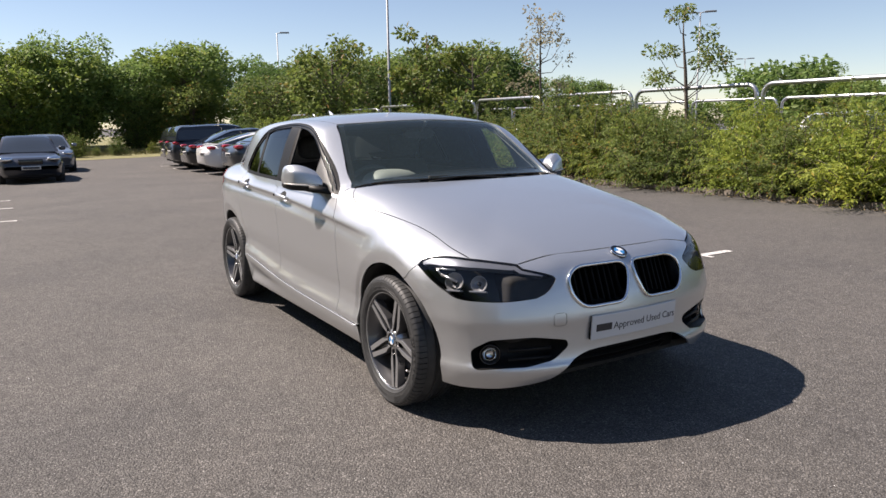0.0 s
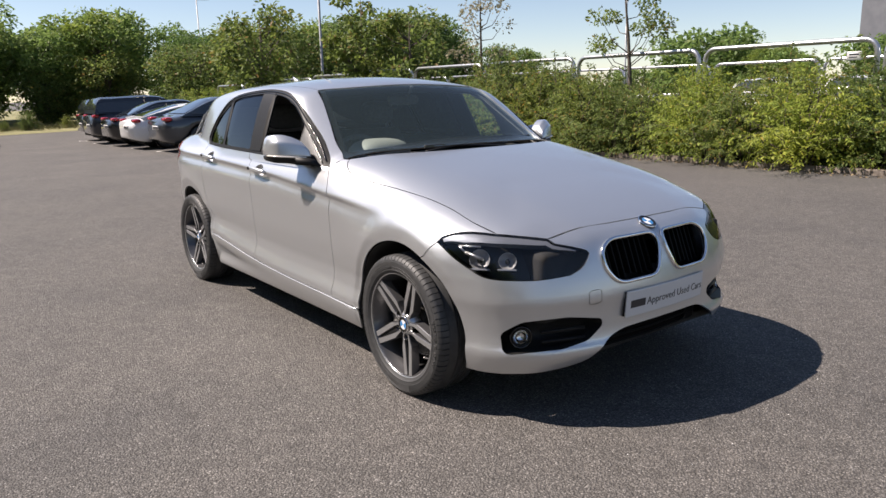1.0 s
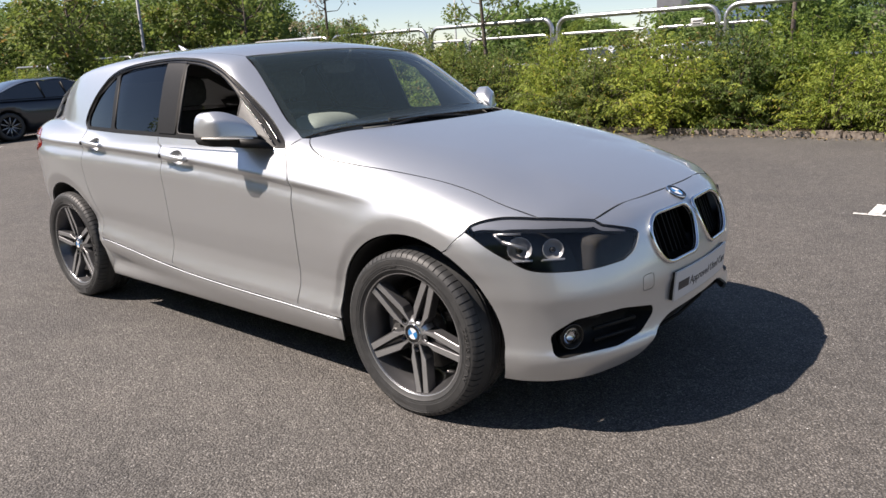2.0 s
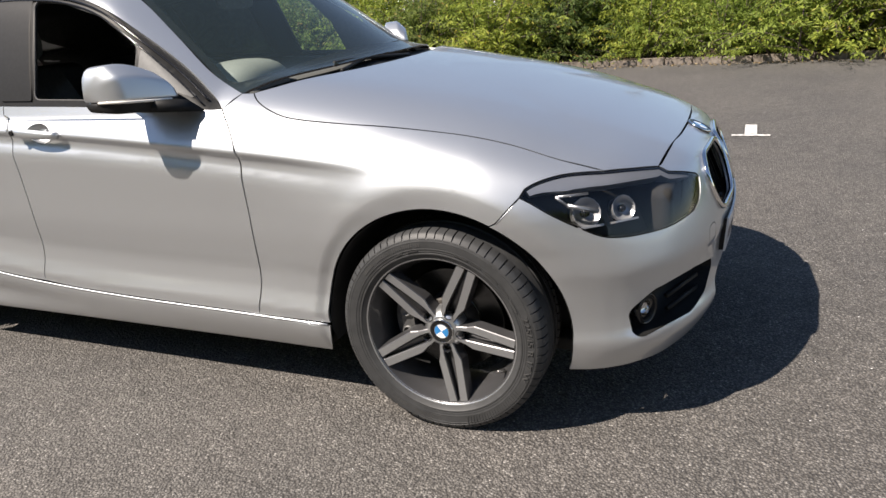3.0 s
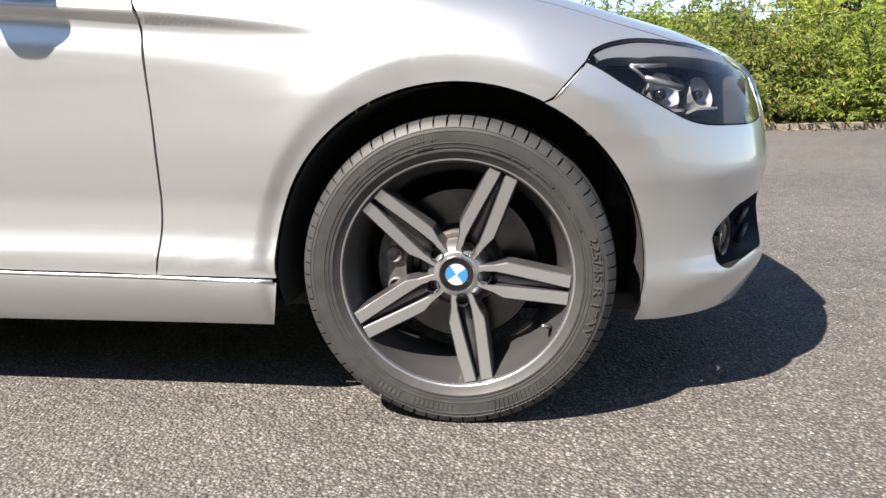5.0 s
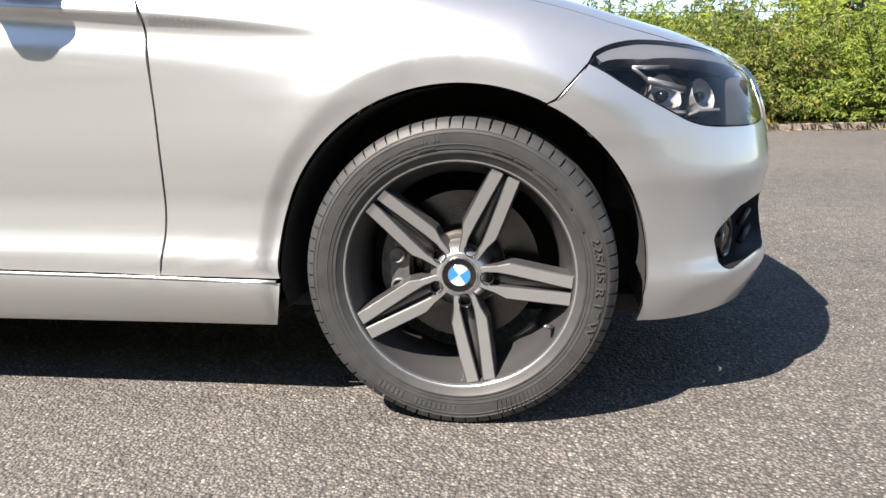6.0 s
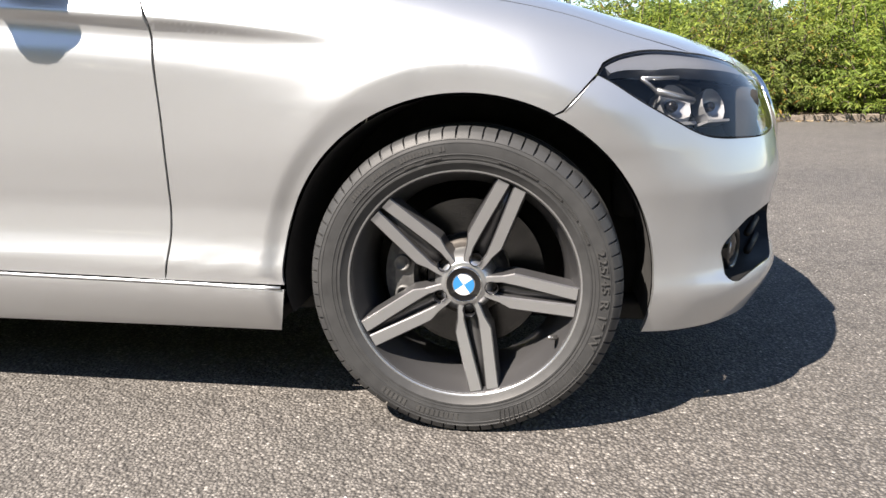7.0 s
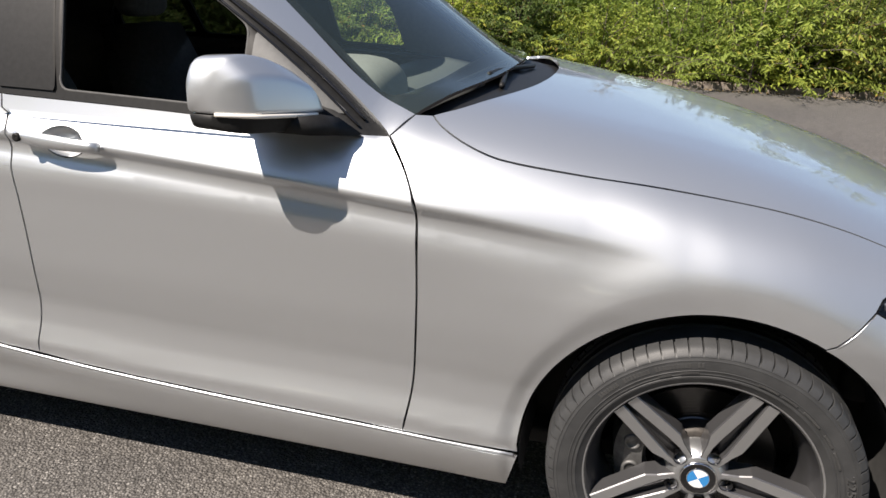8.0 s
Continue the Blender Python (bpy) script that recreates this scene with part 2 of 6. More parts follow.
def slab(outline, normal_axis, low, high, bevel=0.0):
    """A flat outline (pairs) pushed through along an axis, with a chamfered upper rim."""
    def put(p, h):
        return {"y": (p[0], h, p[1]), "z": (p[0], p[1], h), "x": (h, p[0], p[1])}[normal_axis]
    c = np.mean(outline, axis=0)
    if bevel:
        small = []
        for p in outline:
            d = np.subtract(c, p)
            small.append(tuple(np.add(p, d / (np.linalg.norm(d) + 1e-9) * bevel)))
        sgn = 1 if high > low else -1
        rings = [[put(p, low) for p in outline], [put(p, high - sgn * bevel) for p in outline], [put(p, high) for p in small]]
    else:
        rings = [[put(p, low) for p in outline], [put(p, high) for p in outline]]
    return loft(rings)


def block(x0, y0, z0, x1, y1, z1, bevel=0.0):
    """A box with chamfered edges."""
    bm = bmesh.new()
    bmesh.ops.create_cube(bm, size=1.0)
    for v in bm.verts:
        v.co = Vector(((x0 + x1) / 2 + v.co.x * (x1 - x0), (y0 + y1) / 2 + v.co.y * (y1 - y0), (z0 + z1) / 2 + v.co.z * (z1 - z0)))
    if bevel:
        bmesh.ops.bevel(bm, geom=bm.edges[:], offset=bevel, segments=2, affect="EDGES", profile=0.6)
    bm.verts.index_update()
    out = ([tuple(v.co) for v in bm.verts], [tuple(v.index for v in f.verts) for f in bm.faces])
    bm.free()
    return out


def rounded(outline, radius, steps=4):
    """A closed outline of pairs with its corners rounded."""
    out, n = [], len(outline)
    for i in range(n):
        p, a, b = Vector(outline[i]), Vector(outline[i - 1]), Vector(outline[(i + 1) % n])
        ra = min(radius, (a - p).length * 0.45)
        rb = min(radius, (b - p).length * 0.45)
        s, e = p + (a - p).normalized() * ra, p + (b - p).normalized() * rb
        for t in np.linspace(0, 1, steps + 1):
            out.append(tuple((1 - t) ** 2 * s + 2 * t * (1 - t) * p + t * t * e))
    return out


def letters(text, size, depth=0.0006):
    """A word in the built-in font, as (verts, faces) in the xy plane, centred."""
    cu = bpy.data.curves.new("word", "FONT")
    cu.body, cu.size, cu.extrude, cu.align_x, cu.align_y, cu.resolution_u = text, size, depth, "CENTER", "CENTER", 3
    ob = bpy.data.objects.new("word", cu)
    me = ob.to_mesh()
    out = ([tuple(v.co) for v in me.vertices], [tuple(p.vertices) for p in me.polygons])
    ob.to_mesh_clear()
    bpy.data.objects.remove(ob)
    bpy.data.curves.remove(cu)
    return out

# ---- ground, verge, markings ----
def fall(x, y):
    """The tarmac's height: level round the silver car, falling gently towards the far bays."""
    w = (-x - 10) * 0.018 + (4 - y) * 0.03
    t = min(max((-x - 5) / 11, 0.0), 1.0)
    return -0.5 * (1 - math.exp(-max(w, 0.0) / 0.5 * 1.35)) * t * t * (3 - 2 * t)


xs, ys = [-900, -200, -100] + list(range(-60, 3, 2)) + [900], [-900, -100] + list(range(-40, 42, 2)) + [100, 900]
tagged(part("ground", loft([[(x, y, fall(x, y)) for y in ys] for x in reversed(xs)], closed=False, caps=False), ASPHALT), "dark grey stone-flecked asphalt car park surface", "ground", kind="structure")
KERB_Y = 8.62
bed_rows = []
for x in np.arange(-60, 26.1, 1.0):
    h = 0.05 * math.sin(x * 1.7) + 0.04 * math.sin(x * 0.63 + 1)
    bed_rows.append([(x, KERB_Y + a, b + fall(x, KERB_Y + a)) for a, b in ((0.11, 0.055), (0.5, 0.09 + h * 0.5), (1.4, 0.16 + h), (2.3, 0.12 + h), (2.9, 0.0))])
tagged(part("planting_bed", loft(bed_rows, closed=False, caps=False), SOIL), "strip of bare brown soil under the hedge", "soil", kind="structure")
verge_rows = []
for y in np.arange(-60, 60.1, 2.0):
    verge_rows.append([(x, y, z + fall(x, y)) for x, z in ((-41.0 - 0.35 * max(y - 3, 0) ** 0.9 + 0.4 * math.sin(y * 0.5), 0.015), (-48, 0.10), (-52, 0.25), (-110, 0.5))])
tagged(part("verge", loft(verge_rows, closed=False, caps=False), GRASS), "rough strip of dry yellow-green grass", "grass", kind="structure")


def marking(x, y, turn=0.0, bar=0.28, stem=0.46):
    """A worn white T that marks the corner of a parking bay."""
    t = [(-bar / 2, 0), (bar / 2, 0), (bar / 2, 0.055), (0.045, 0.055), (0.045, stem), (-0.045, stem), (-0.045, 0.055), (-bar / 2, 0.055)]
    shape = moved((([(a, b, 0.006) for a, b in t]), [tuple(range(8))]), pose(x, y, fall(x, y), 0, 0, turn))
    return tagged(part("bay_marking", shape, ROAD_PAINT, smooth=False), "worn white T-shaped bay marking on the asphalt", "road marking", "bay markings", "structure")


for x in (0.80, -1.70, -16.2, -18.8, -21.4, -24.0, -26.6, -29.2):
    marking(x, 3.47)
for x in (-10.1, -13.6, -16.1):
    marking(x, -2.2, 180, 0.12, 2.2)

# ---- the car's skin: an implicit surface in the car's own axes (x ahead of the front axle, y to its left, z up) ----
def curve_through(*pts):
    """A smooth monotone curve through (x, y) pairs, held level past its ends."""
    xs, ys = np.array([p[0] for p in pts], float), np.array([p[1] for p in pts], float)
    h, d = np.diff(xs), np.diff(ys) / np.diff(xs)
    m = np.zeros(len(xs))
    m[0], m[-1] = d[0], d[-1]
    for i in range(1, len(xs) - 1):
        if d[i - 1] * d[i] > 0:
            w1, w2 = 2 * h[i] + h[i - 1], h[i] + 2 * h[i - 1]
            m[i] = (w1 + w2) / (w1 / d[i - 1] + w2 / d[i])

    def value(x):
        x = np.clip(x, xs[0], xs[-1])
        i = np.clip(np.searchsorted(xs, x) - 1, 0, len(xs) - 2)
        t = (x - xs[i]) / h[i]
        a, b = ys[i], ys[i + 1]
        return a * (1 + 2 * t) * (1 - t) ** 2 + b * t * t * (3 - 2 * t) + h[i] * t * (1 - t) * (m[i] * (1 - t) - m[i + 1] * t)
    return value


def ease(x, a, b):
    t = np.clip((x - a) / (b - a), 0, 1)
    return t * t * (3 - 2 * t)


def blend_max(u, v, k):
    return 0.5 * (u + v + np.sqrt((u - v) ** 2 + k * k))


def blend_min(u, v, k):
    return 0.5 * (u + v - np.sqrt((u - v) ** 2 + k * k))


PLAN_X, PLAN_Y = -0.3, 0.0
plan = np.array([(-0.6, 0.875), (-0.3, 0.88), (-0.1, 0.886), (0.0, 0.887), (0.1, 0.885), (0.2, 0.874), (0.3, 0.853), (0.4, 0.82), (0.48, 0.783),
                 (0.54, 0.738), (0.6, 0.67), (0.655, 0.57), (0.695, 0.46), (0.722, 0.34), (0.738, 0.22), (0.748, 0.1), (0.751, 0.0)])
plan_turn = np.arctan2(plan[:, 1], plan[:, 0] - PLAN_X)
plan_far = curve_through(*[(t, np.hypot(p[0] - PLAN_X, p[1])) for t, p in sorted(zip(plan_turn, plan.tolist()), key=lambda q: q[0])])
half_width = curve_through((-3.54, 0.3), (-3.5, 0.49), (-3.4, 0.64), (-3.25, 0.745), (-3.1, 0.810), (-2.95, 0.850), (-2.8, 0.872), (-2.6, 0.881), (-2.2, 0.877), (-1.4, 0.874), (-0.7, 0.875), (-0.3, 0.88))
front_in = curve_through((0.15, 0.09), (0.19, 0.044), (0.22, 0.027), (0.25, 0.011), (0.275, 0.001), (0.29, -0.003), (0.30, -0.002), (0.312, 0.004), (0.33, 0.013), (0.37, 0.017), (0.42, 0.015), (0.47, 0.009), (0.488, 0.004), (0.5, 0.003), (0.56, 0.012), (0.62, 0.028),
                         (0.66, 0.041), (0.70, 0.056), (0.74, 0.078), (0.76, 0.102), (0.78, 0.14), (0.82, 0.25), (0.9, 0.5))
fender_in = curve_through((0.15, 0.075), (0.188, 0.050), (0.286, 0.010), (0.2965, 0.009), (0.302, 0.0135), (0.318, 0.013), (0.335, 0.012), (0.36, 0.017), (0.40, 0.024), (0.45, 0.023), (0.5, 0.013), (0.6, 0.001), (0.66, 0.0), (0.7, 0.004), (0.74, 0.010), (0.78, 0.019), (0.82, 0.032), (0.86, 0.05), (0.9, 0.078), (0.95, 0.12), (1.1, 0.3))
bumper_in = curve_through((0.15, 0.085), (0.19, 0.068), (0.22, 0.061), (0.30, 0.050), (0.36, 0.0415), (0.42, 0.0325), (0.47, 0.0245), (0.488, 0.0213), (0.498, 0.0185), (0.51, 0.0162), (0.56, 0.0085), (0.6, 0.001), (0.64, 0.0), (0.67, 0.005), (0.70, 0.013), (0.74, 0.028), (0.78, 0.045), (0.82, 0.065), (0.86, 0.09), (0.9, 0.12), (0.95, 0.16), (1.1, 0.32))
low_in = curve_through((0.15, 0.075), (0.188, 0.050), (0.286, 0.010), (0.2965, 0.009), (0.302, 0.0135), (0.318, 0.013), (0.335, 0.012), (0.36, 0.018), (0.40, 0.027), (0.45, 0.029), (0.5, 0.024), (0.58, 0.0165), (0.66, 0.013), (0.75, 0.008), (0.84, 0.001), (1.2, 0.0))
sill_lift = curve_through((-2.6, 0.115), (-2.25, 0.098), (-2.0, 0.074), (-1.7, 0.043), (-1.4, 0.022), (-1.1, 0.011), (-0.65, 0.002), (-0.38, -0.005))
crease_z = curve_through((-3.4, 0.945), (-2.4, 0.925), (-1.45, 0.893), (-0.6, 0.835), (-0.25, 0.80), (0.1, 0.775))
bonnet_z = curve_through((-4, 1.03), (-0.7, 1.04), (-0.6, 1.025), (-0.4, 0.996), (-0.2, 0.962), (0.0, 0.924), (0.2, 0.879), (0.4, 0.828), (0.5, 0.799), (0.6, 0.765), (0.65, 0.746), (0.72, 0.708), (0.8, 0.65))
bonnet_fall = curve_through((-3.5, 0.07), (-0.7, 0.075), (0.0, 0.095), (0.25, 0.103), (0.44, 0.126), (0.56, 0.205), (0.7, 0.31))
glass_y = curve_through((-3.6, 0.43), (-3.3, 0.55), (-3.0, 0.652), (-2.8, 0.713), (-2.5, 0.768), (-2.2, 0.807), (-2.0, 0.824), (-1.45, 0.838), (-1.0, 0.832), (-0.7, 0.815), (-0.4, 0.78))
roof_z = curve_through((-3.7, 1.18), (-3.3, 1.275), (-3.0, 1.335), (-2.6, 1.383), (-2.2, 1.41), (-1.8, 1.42), (-1.5, 1.414), (-1.2, 1.384), (-1.0, 1.34), (-0.7, 1.25))
AXLES, AXLE_Z, ARCH = (-0.008, -2.691), 0.312, 0.3755


def skin(x, y, z):
    """Below nought inside the car's body, above it outside; about metres near the surface."""
    a = np.abs(y)
    turn = np.arctan2(a, x - PLAN_X)
    far = np.hypot(x - PLAN_X, a)
    ahead = ease(-turn, -1.12, -0.62)
    side = np.where(x > -0.3, far - plan_far(np.minimum(turn, plan_turn[1])), a - half_width(x))
    # the shoulder crease, fading out over the front wheel
    zc = crease_z(x)
    sharp = ease(-x, 0.12, 0.62)
    over = z - zc
    rise = 0.5 * (over + np.sqrt(over ** 2 + 0.008 ** 2))
    scoop = 0.016 * np.exp(-((np.minimum(over, 0) + 0.032) / 0.034) ** 2) * ease(-over, -0.002, 0.022)
    foot = z - sill_lift(x) * (1 - ease(z, 0.40, 0.70)) * ease(z, 0.19, 0.29)
    door_in = low_in(foot) + 0.40 * rise + 0.35 * rise ** 2 + scoop
    side_in = sharp * door_in + (1 - sharp) * (fender_in(foot) + (bumper_in(z) - fender_in(foot)) * ease(x, -0.05, 0.24))
    # flared lips round the wheels
    for wx in AXLES:
        r = np.hypot(x - wx, z - AXLE_Z)
        rim = 0.431 - r
        side_in = side_in + (-0.007 * np.exp(-((r - 0.436) / 0.05) ** 2) + 0.075 * (rim + np.sqrt(rim ** 2 + 0.003 ** 2))) * ease(z, 0.36, 0.56) * ease(a, 0.6, 0.7) * ease(x - wx, -0.42, -0.16) + 0.010 * (1 - ease(x - wx, -0.1, 0.05)) * ease(-r, -0.425, -0.385) * ease(a, 0.6, 0.7) * (1 - ease(z, 0.36, 0.56) * ease(x - wx, -0.42, -0.16))
    wrap = side + (1 - ahead) * side_in + ahead * front_in(z)
    # the bonnet, with a raised middle
    ridge = 0.37 + 0.17 * np.clip((0.6 - x) / 1.2, 0, 1)
    raised = 0.011 * ease(-x, -0.72, -0.3)
    beyond = 0.5 * (a - ridge + np.sqrt((a - ridge) ** 2 + 0.025 ** 2))
    top = z - (bonnet_z(x) + raised - 0.03 * a ** 2 - (bonnet_fall(x) * 0.518 + raised - 0.0465) / (0.72 - ridge) * beyond - 0.6 * np.maximum(a - 0.55, 0) ** 2)
    low = blend_max(wrap, top, 0.066 - 0.024 * ease(x, -0.05, 0.25))
    low = blend_max(low, 0.185 - z, 0.004)
    # the cabin
    up = np.maximum(z - 0.99, -0.04)
    pane = a - (glass_y(x) - 0.30 * up - 0.26 * up * np.abs(up))
    lid = z - (roof_z(x) - 0.045 * (a / 0.6) ** 2)
    screen = (x - (-0.53 - 1.5 * (z - 1.0) - 0.40 * a ** 2)) * 0.6
    hatch = ((-3.47 + 1.1 * (z - 1.0)) - x) * 0.7
    cabin = blend_max(blend_max(pane, lid, 0.05), blend_max(screen, hatch, 0.01), 0.025)
    cabin = np.maximum(cabin, 0.95 - z)
    return blend_min(low, cabin, 0.012)


def cast(origin, way, reach, steps=260):
    """The first meeting of rays with the skin, coming from outside: arrays of points, and whether they meet."""
    o, d = np.atleast_2d(np.array(origin, float)), np.atleast_2d(np.array(way, float))
    d = d / np.linalg.norm(d, axis=1)[:, None] * np.ones_like(o)
    o = o * np.ones_like(d)
    t0, t1, hit = np.zeros(len(o)), np.zeros(len(o)), np.zeros(len(o), bool)
    for s in np.linspace(0, reach, steps)[1:]:
        p = o + d * s
        inside = (skin(p[:, 0], p[:, 1], p[:, 2]) < 0) & ~hit
        t1[inside], t0[inside] = s, s - reach / (steps - 1)
        hit |= inside
    for _ in range(22):
        m = 0.5 * (t0 + t1)
        p = o + d * m[:, None]
        inside = skin(p[:, 0], p[:, 1], p[:, 2]) < 0
        t1, t0 = np.where(inside, m, t1), np.where(inside, t0, m)
    return o + d * t1[:, None], hit


def outward(p):
    """The skin's unit normals at points."""
    e, p = 0.002, np.atleast_2d(p)
    g = np.stack([skin(*(p + np.eye(3)[i] * e).T) - skin(*(p - np.eye(3)[i] * e).T) for i in range(3)], 1)
    return g / (np.linalg.norm(g, axis=1)[:, None] + 1e-12)


def dense(pts, step=0.014, loop=False):
    """A smooth line through points, as evenly close points."""
    p = np.array(pts, float)
    if loop:
        p = np.vstack([p[-1], p, p[0], p[1]])
    else:
        p = np.vstack([2 * p[0] - p[1], p, 2 * p[-1] - p[-2]])
    out = []
    for i in range(1, len(p) - 2):
        n = max(1, int(np.linalg.norm(p[i + 1] - p[i]) / step))
        for t in np.arange(n) / n:
            out.append(0.5 * (2 * p[i] + (p[i + 1] - p[i - 1]) * t + (2 * p[i - 1] - 5 * p[i] + 4 * p[i + 1] - p[i + 2]) * t * t + (3 * p[i] - p[i - 1] - 3 * p[i + 1] + p[i + 2]) * t ** 3))
    if not loop:
        out.append(p[-2])
    return np.array(out)


def on_side(pts):
    """Points of the right flank from pairs (x, z)."""
    q = np.array(pts, float)
    return cast(np.stack([q[:, 0], np.full(len(q), -1.3), q[:, 1]], 1), (0, 1, 0), 1.3, 200)[0]


def on_top(pts):
    """Points of the car's upper side from pairs (x, y)."""
    q = np.array(pts, float)
    return cast(np.stack([q[:, 0], q[:, 1], np.full(len(q), 1.7)], 1), (0, 0, -1), 1.6, 240)[0]


def on_nose(pts):
    """Points of the car's front from pairs (y, z)."""
    q = np.array(pts, float)
    return cast(np.stack([np.full(len(q), 1.2), q[:, 0], q[:, 1]], 1), (-1, 0, 0), 1.6, 240)[0]


def inside(poly, p):
    """Which points p lie in a closed outline."""
    out = np.zeros(len(p), bool)
    a, b = poly, np.roll(poly, -1, 0)
    for (x0, y0), (x1, y1) in zip(a, b):
        cross = (y0 > p[:, 1]) != (y1 > p[:, 1])
        with np.errstate(divide="ignore", invalid="ignore"):
            out ^= cross & (p[:, 0] < (x1 - x0) * (p[:, 1] - y0) / (y1 - y0) + x0)
    return out


def shrunk(poly, by):
    """An outline drawn in by a small width (out, where by is below nought)."""
    t = np.roll(poly, -1, 0) - np.roll(poly, 1, 0)
    t = t / (np.linalg.norm(t, axis=1)[:, None] + 1e-12)
    area = 0.5 * np.sum(poly[:, 0] * np.roll(poly[:, 1], -1) - np.roll(poly[:, 0], -1) * poly[:, 1])
    return poly + np.stack([-t[:, 1], t[:, 0]], 1) * by * np.sign(area)


def thinned(poly, least=0.006):
    keep = [poly[0]]
    for p in poly[1:]:
        if np.linalg.norm(p - keep[-1]) > least:
            keep.append(p)
    if np.linalg.norm(keep[-1] - keep[0]) < least:
        keep.pop()
    return np.array(keep)


def sheet(name, loop, way, mat, parent, holes=(), sink=0.0, gap=0.0016, grid=0.022, thick=0.010, label="", left=False, reach=1.6, more=None):
    """A pressed panel: the patch of the skin within a loop of points, seen along a way ("round": towards an upright axis), with turned-in edges.
    left: the same panel mirrored on the car's left flank."""
    if isinstance(way, str):
        def flat(p):
            return np.stack([np.arctan2(p[:, 1], p[:, 0] - PLAN_X) * 0.9, p[:, 2]], 1)

        def rays(q):
            c, s = np.cos(q[:, 0] / 0.9), np.sin(q[:, 0] / 0.9)
            return np.stack([PLAN_X + 1.5 * c, 1.5 * s, q[:, 1]], 1), np.stack([-c, -s, 0 * c], 1)
    else:
        w = np.array(way, float) / np.linalg.norm(way)
        u = np.cross(w, (0, 0, 1) if abs(w[2]) < 0.9 else (1, 0, 0))
        u /= np.linalg.norm(u)
        v = np.cross(u, w)
        base = np.mean(loop, axis=0) @ w * w - w * reach / 2

        def flat(p):
            return np.stack([p @ u, p @ v], 1)

        def rays(q):
            return q[:, :1] * u + q[:, 1:] * v + base, np.tile(w, (len(q), 1))
    rim = shrunk(thinned(flat(np.array(loop))), gap)
    cuts = [shrunk(thinned(flat(np.array(h))), -gap) for h in holes]
    lo, hi = rim.min(0), rim.max(0)
    gx, gy = np.meshgrid(np.arange(lo[0], hi[0], grid), np.arange(lo[1], hi[1], grid))
    inner = np.stack([gx.ravel(), gy.ravel()], 1)
    inner = inner[inside(rim, inner)]
    for c in cuts:
        inner = inner[~inside(c, inner)]
    edge_pts = np.vstack([rim, *cuts])
    if len(inner):
        near = np.min(np.linalg.norm(inner[:, None] - edge_pts[None], axis=2), axis=1) > grid * 0.45
        inner = inner[near]
    if more is not None:
        e = flat(np.array(more))
        e = e[inside(rim, e)]
        for c in cuts:
            e = e[~inside(c, e)]
        e = e[np.min(np.linalg.norm(e[:, None] - edge_pts[None], axis=2), axis=1) > 0.004]
        inner = inner[np.min(np.linalg.norm(inner[:, None] - e[None], axis=2), axis=1) > 0.007]
        inner = np.vstack([inner, e])
    edges, n = [], 0
    for ring in [rim, *cuts]:
        edges += [(n + i, n + (i + 1) % len(ring)) for i in range(len(ring))]
        n += len(ring)
    got = geometry.delaunay_2d_cdt([Vector(p) for p in np.vstack([edge_pts, inner])], edges, [], 0, 1e-7)
    q = np.array([tuple(p) for p in got[0]])
    tri = np.array([t for t in got[2] if len(t) == 3])
    mid = q[tri].mean(1)
    keep = inside(rim, mid)
    for c in cuts:
        keep &= ~inside(c, mid)
    tri = tri[keep]
    o, d = rays(q)
    p, _ = cast(o, d, reach, int(reach / 0.008))
    nrm = outward(p)
    p = p - nrm * sink
    facing = np.einsum("ij,ij->i", np.cross(p[tri[:, 1]] - p[tri[:, 0]], p[tri[:, 2]] - p[tri[:, 0]]), nrm[tri[:, 0]]) < 0
    tri[facing] = tri[facing][:, ::-1]
    count = {}
    for t in tri.tolist():
        for a, b in ((t[0], t[1]), (t[1], t[2]), (t[2], t[0])):
            count[(min(a, b), max(a, b))] = count.get((min(a, b), max(a, b)), 0) + 1
    hem = {}
    vs, faces, corner = p.tolist(), [tuple(t) for t in tri.tolist()], []
    for t in faces:
        corner += [tuple(nrm[i]) for i in t]
    if thick:
        for t in tri.tolist():
            for a, b in ((t[0], t[1]), (t[1], t[2]), (t[2], t[0])):
                if count[(min(a, b), max(a, b))] == 1:
                    for i in (a, b):
                        if i not in hem:
                            hem[i] = len(vs)
                            vs.append((p[i] - nrm[i] * thick).tolist())
                    f = (b, a, hem[a], hem[b])
                    side = np.cross(np.subtract(vs[a], vs[b]), np.subtract(vs[hem[a]], vs[b]))
                    side = side / (np.linalg.norm(side) + 1e-12)
                    faces.append(f)
                    corner += [tuple(side)] * 4
    if left:
        vs = [(a, -b, c) for a, b, c in vs]
        turned_faces, turned_corner, k = [], [], 0
        for f in faces:
            turned_faces.append(tuple(reversed(f)))
            turned_corner += [(c[0], -c[1], c[2]) for c in reversed(corner[k:k + len(f)])]
            k += len(f)
        faces, corner = turned_faces, turned_corner
    me = bpy.data.meshes.new(name)
    me.from_pydata(vs, [], faces)
    me.materials.append(mat)
    me.shade_smooth()
    me.normals_split_custom_set(corner)
    ob = new(name, me)
    ob.parent = parent
    if label:
        ob["label"] = label
    return ob


def offset_line(pts, out=0.0):
    """Points of the skin pushed outwards."""
    pts = np.array(pts)
    return pts + outward(pts) * out

# ---- the silver hatchback ----
car = tagged(empty("hatchback_car"), "silver metallic five-door hatchback standing on dark asphalt, front window open", "car")
FLANK, SHOULDER = (0, 1, 0), (-0.15, 0.78, -0.6)


def mirrored(pts):
    return np.array(pts)[::-1] * (1, -1, 1)


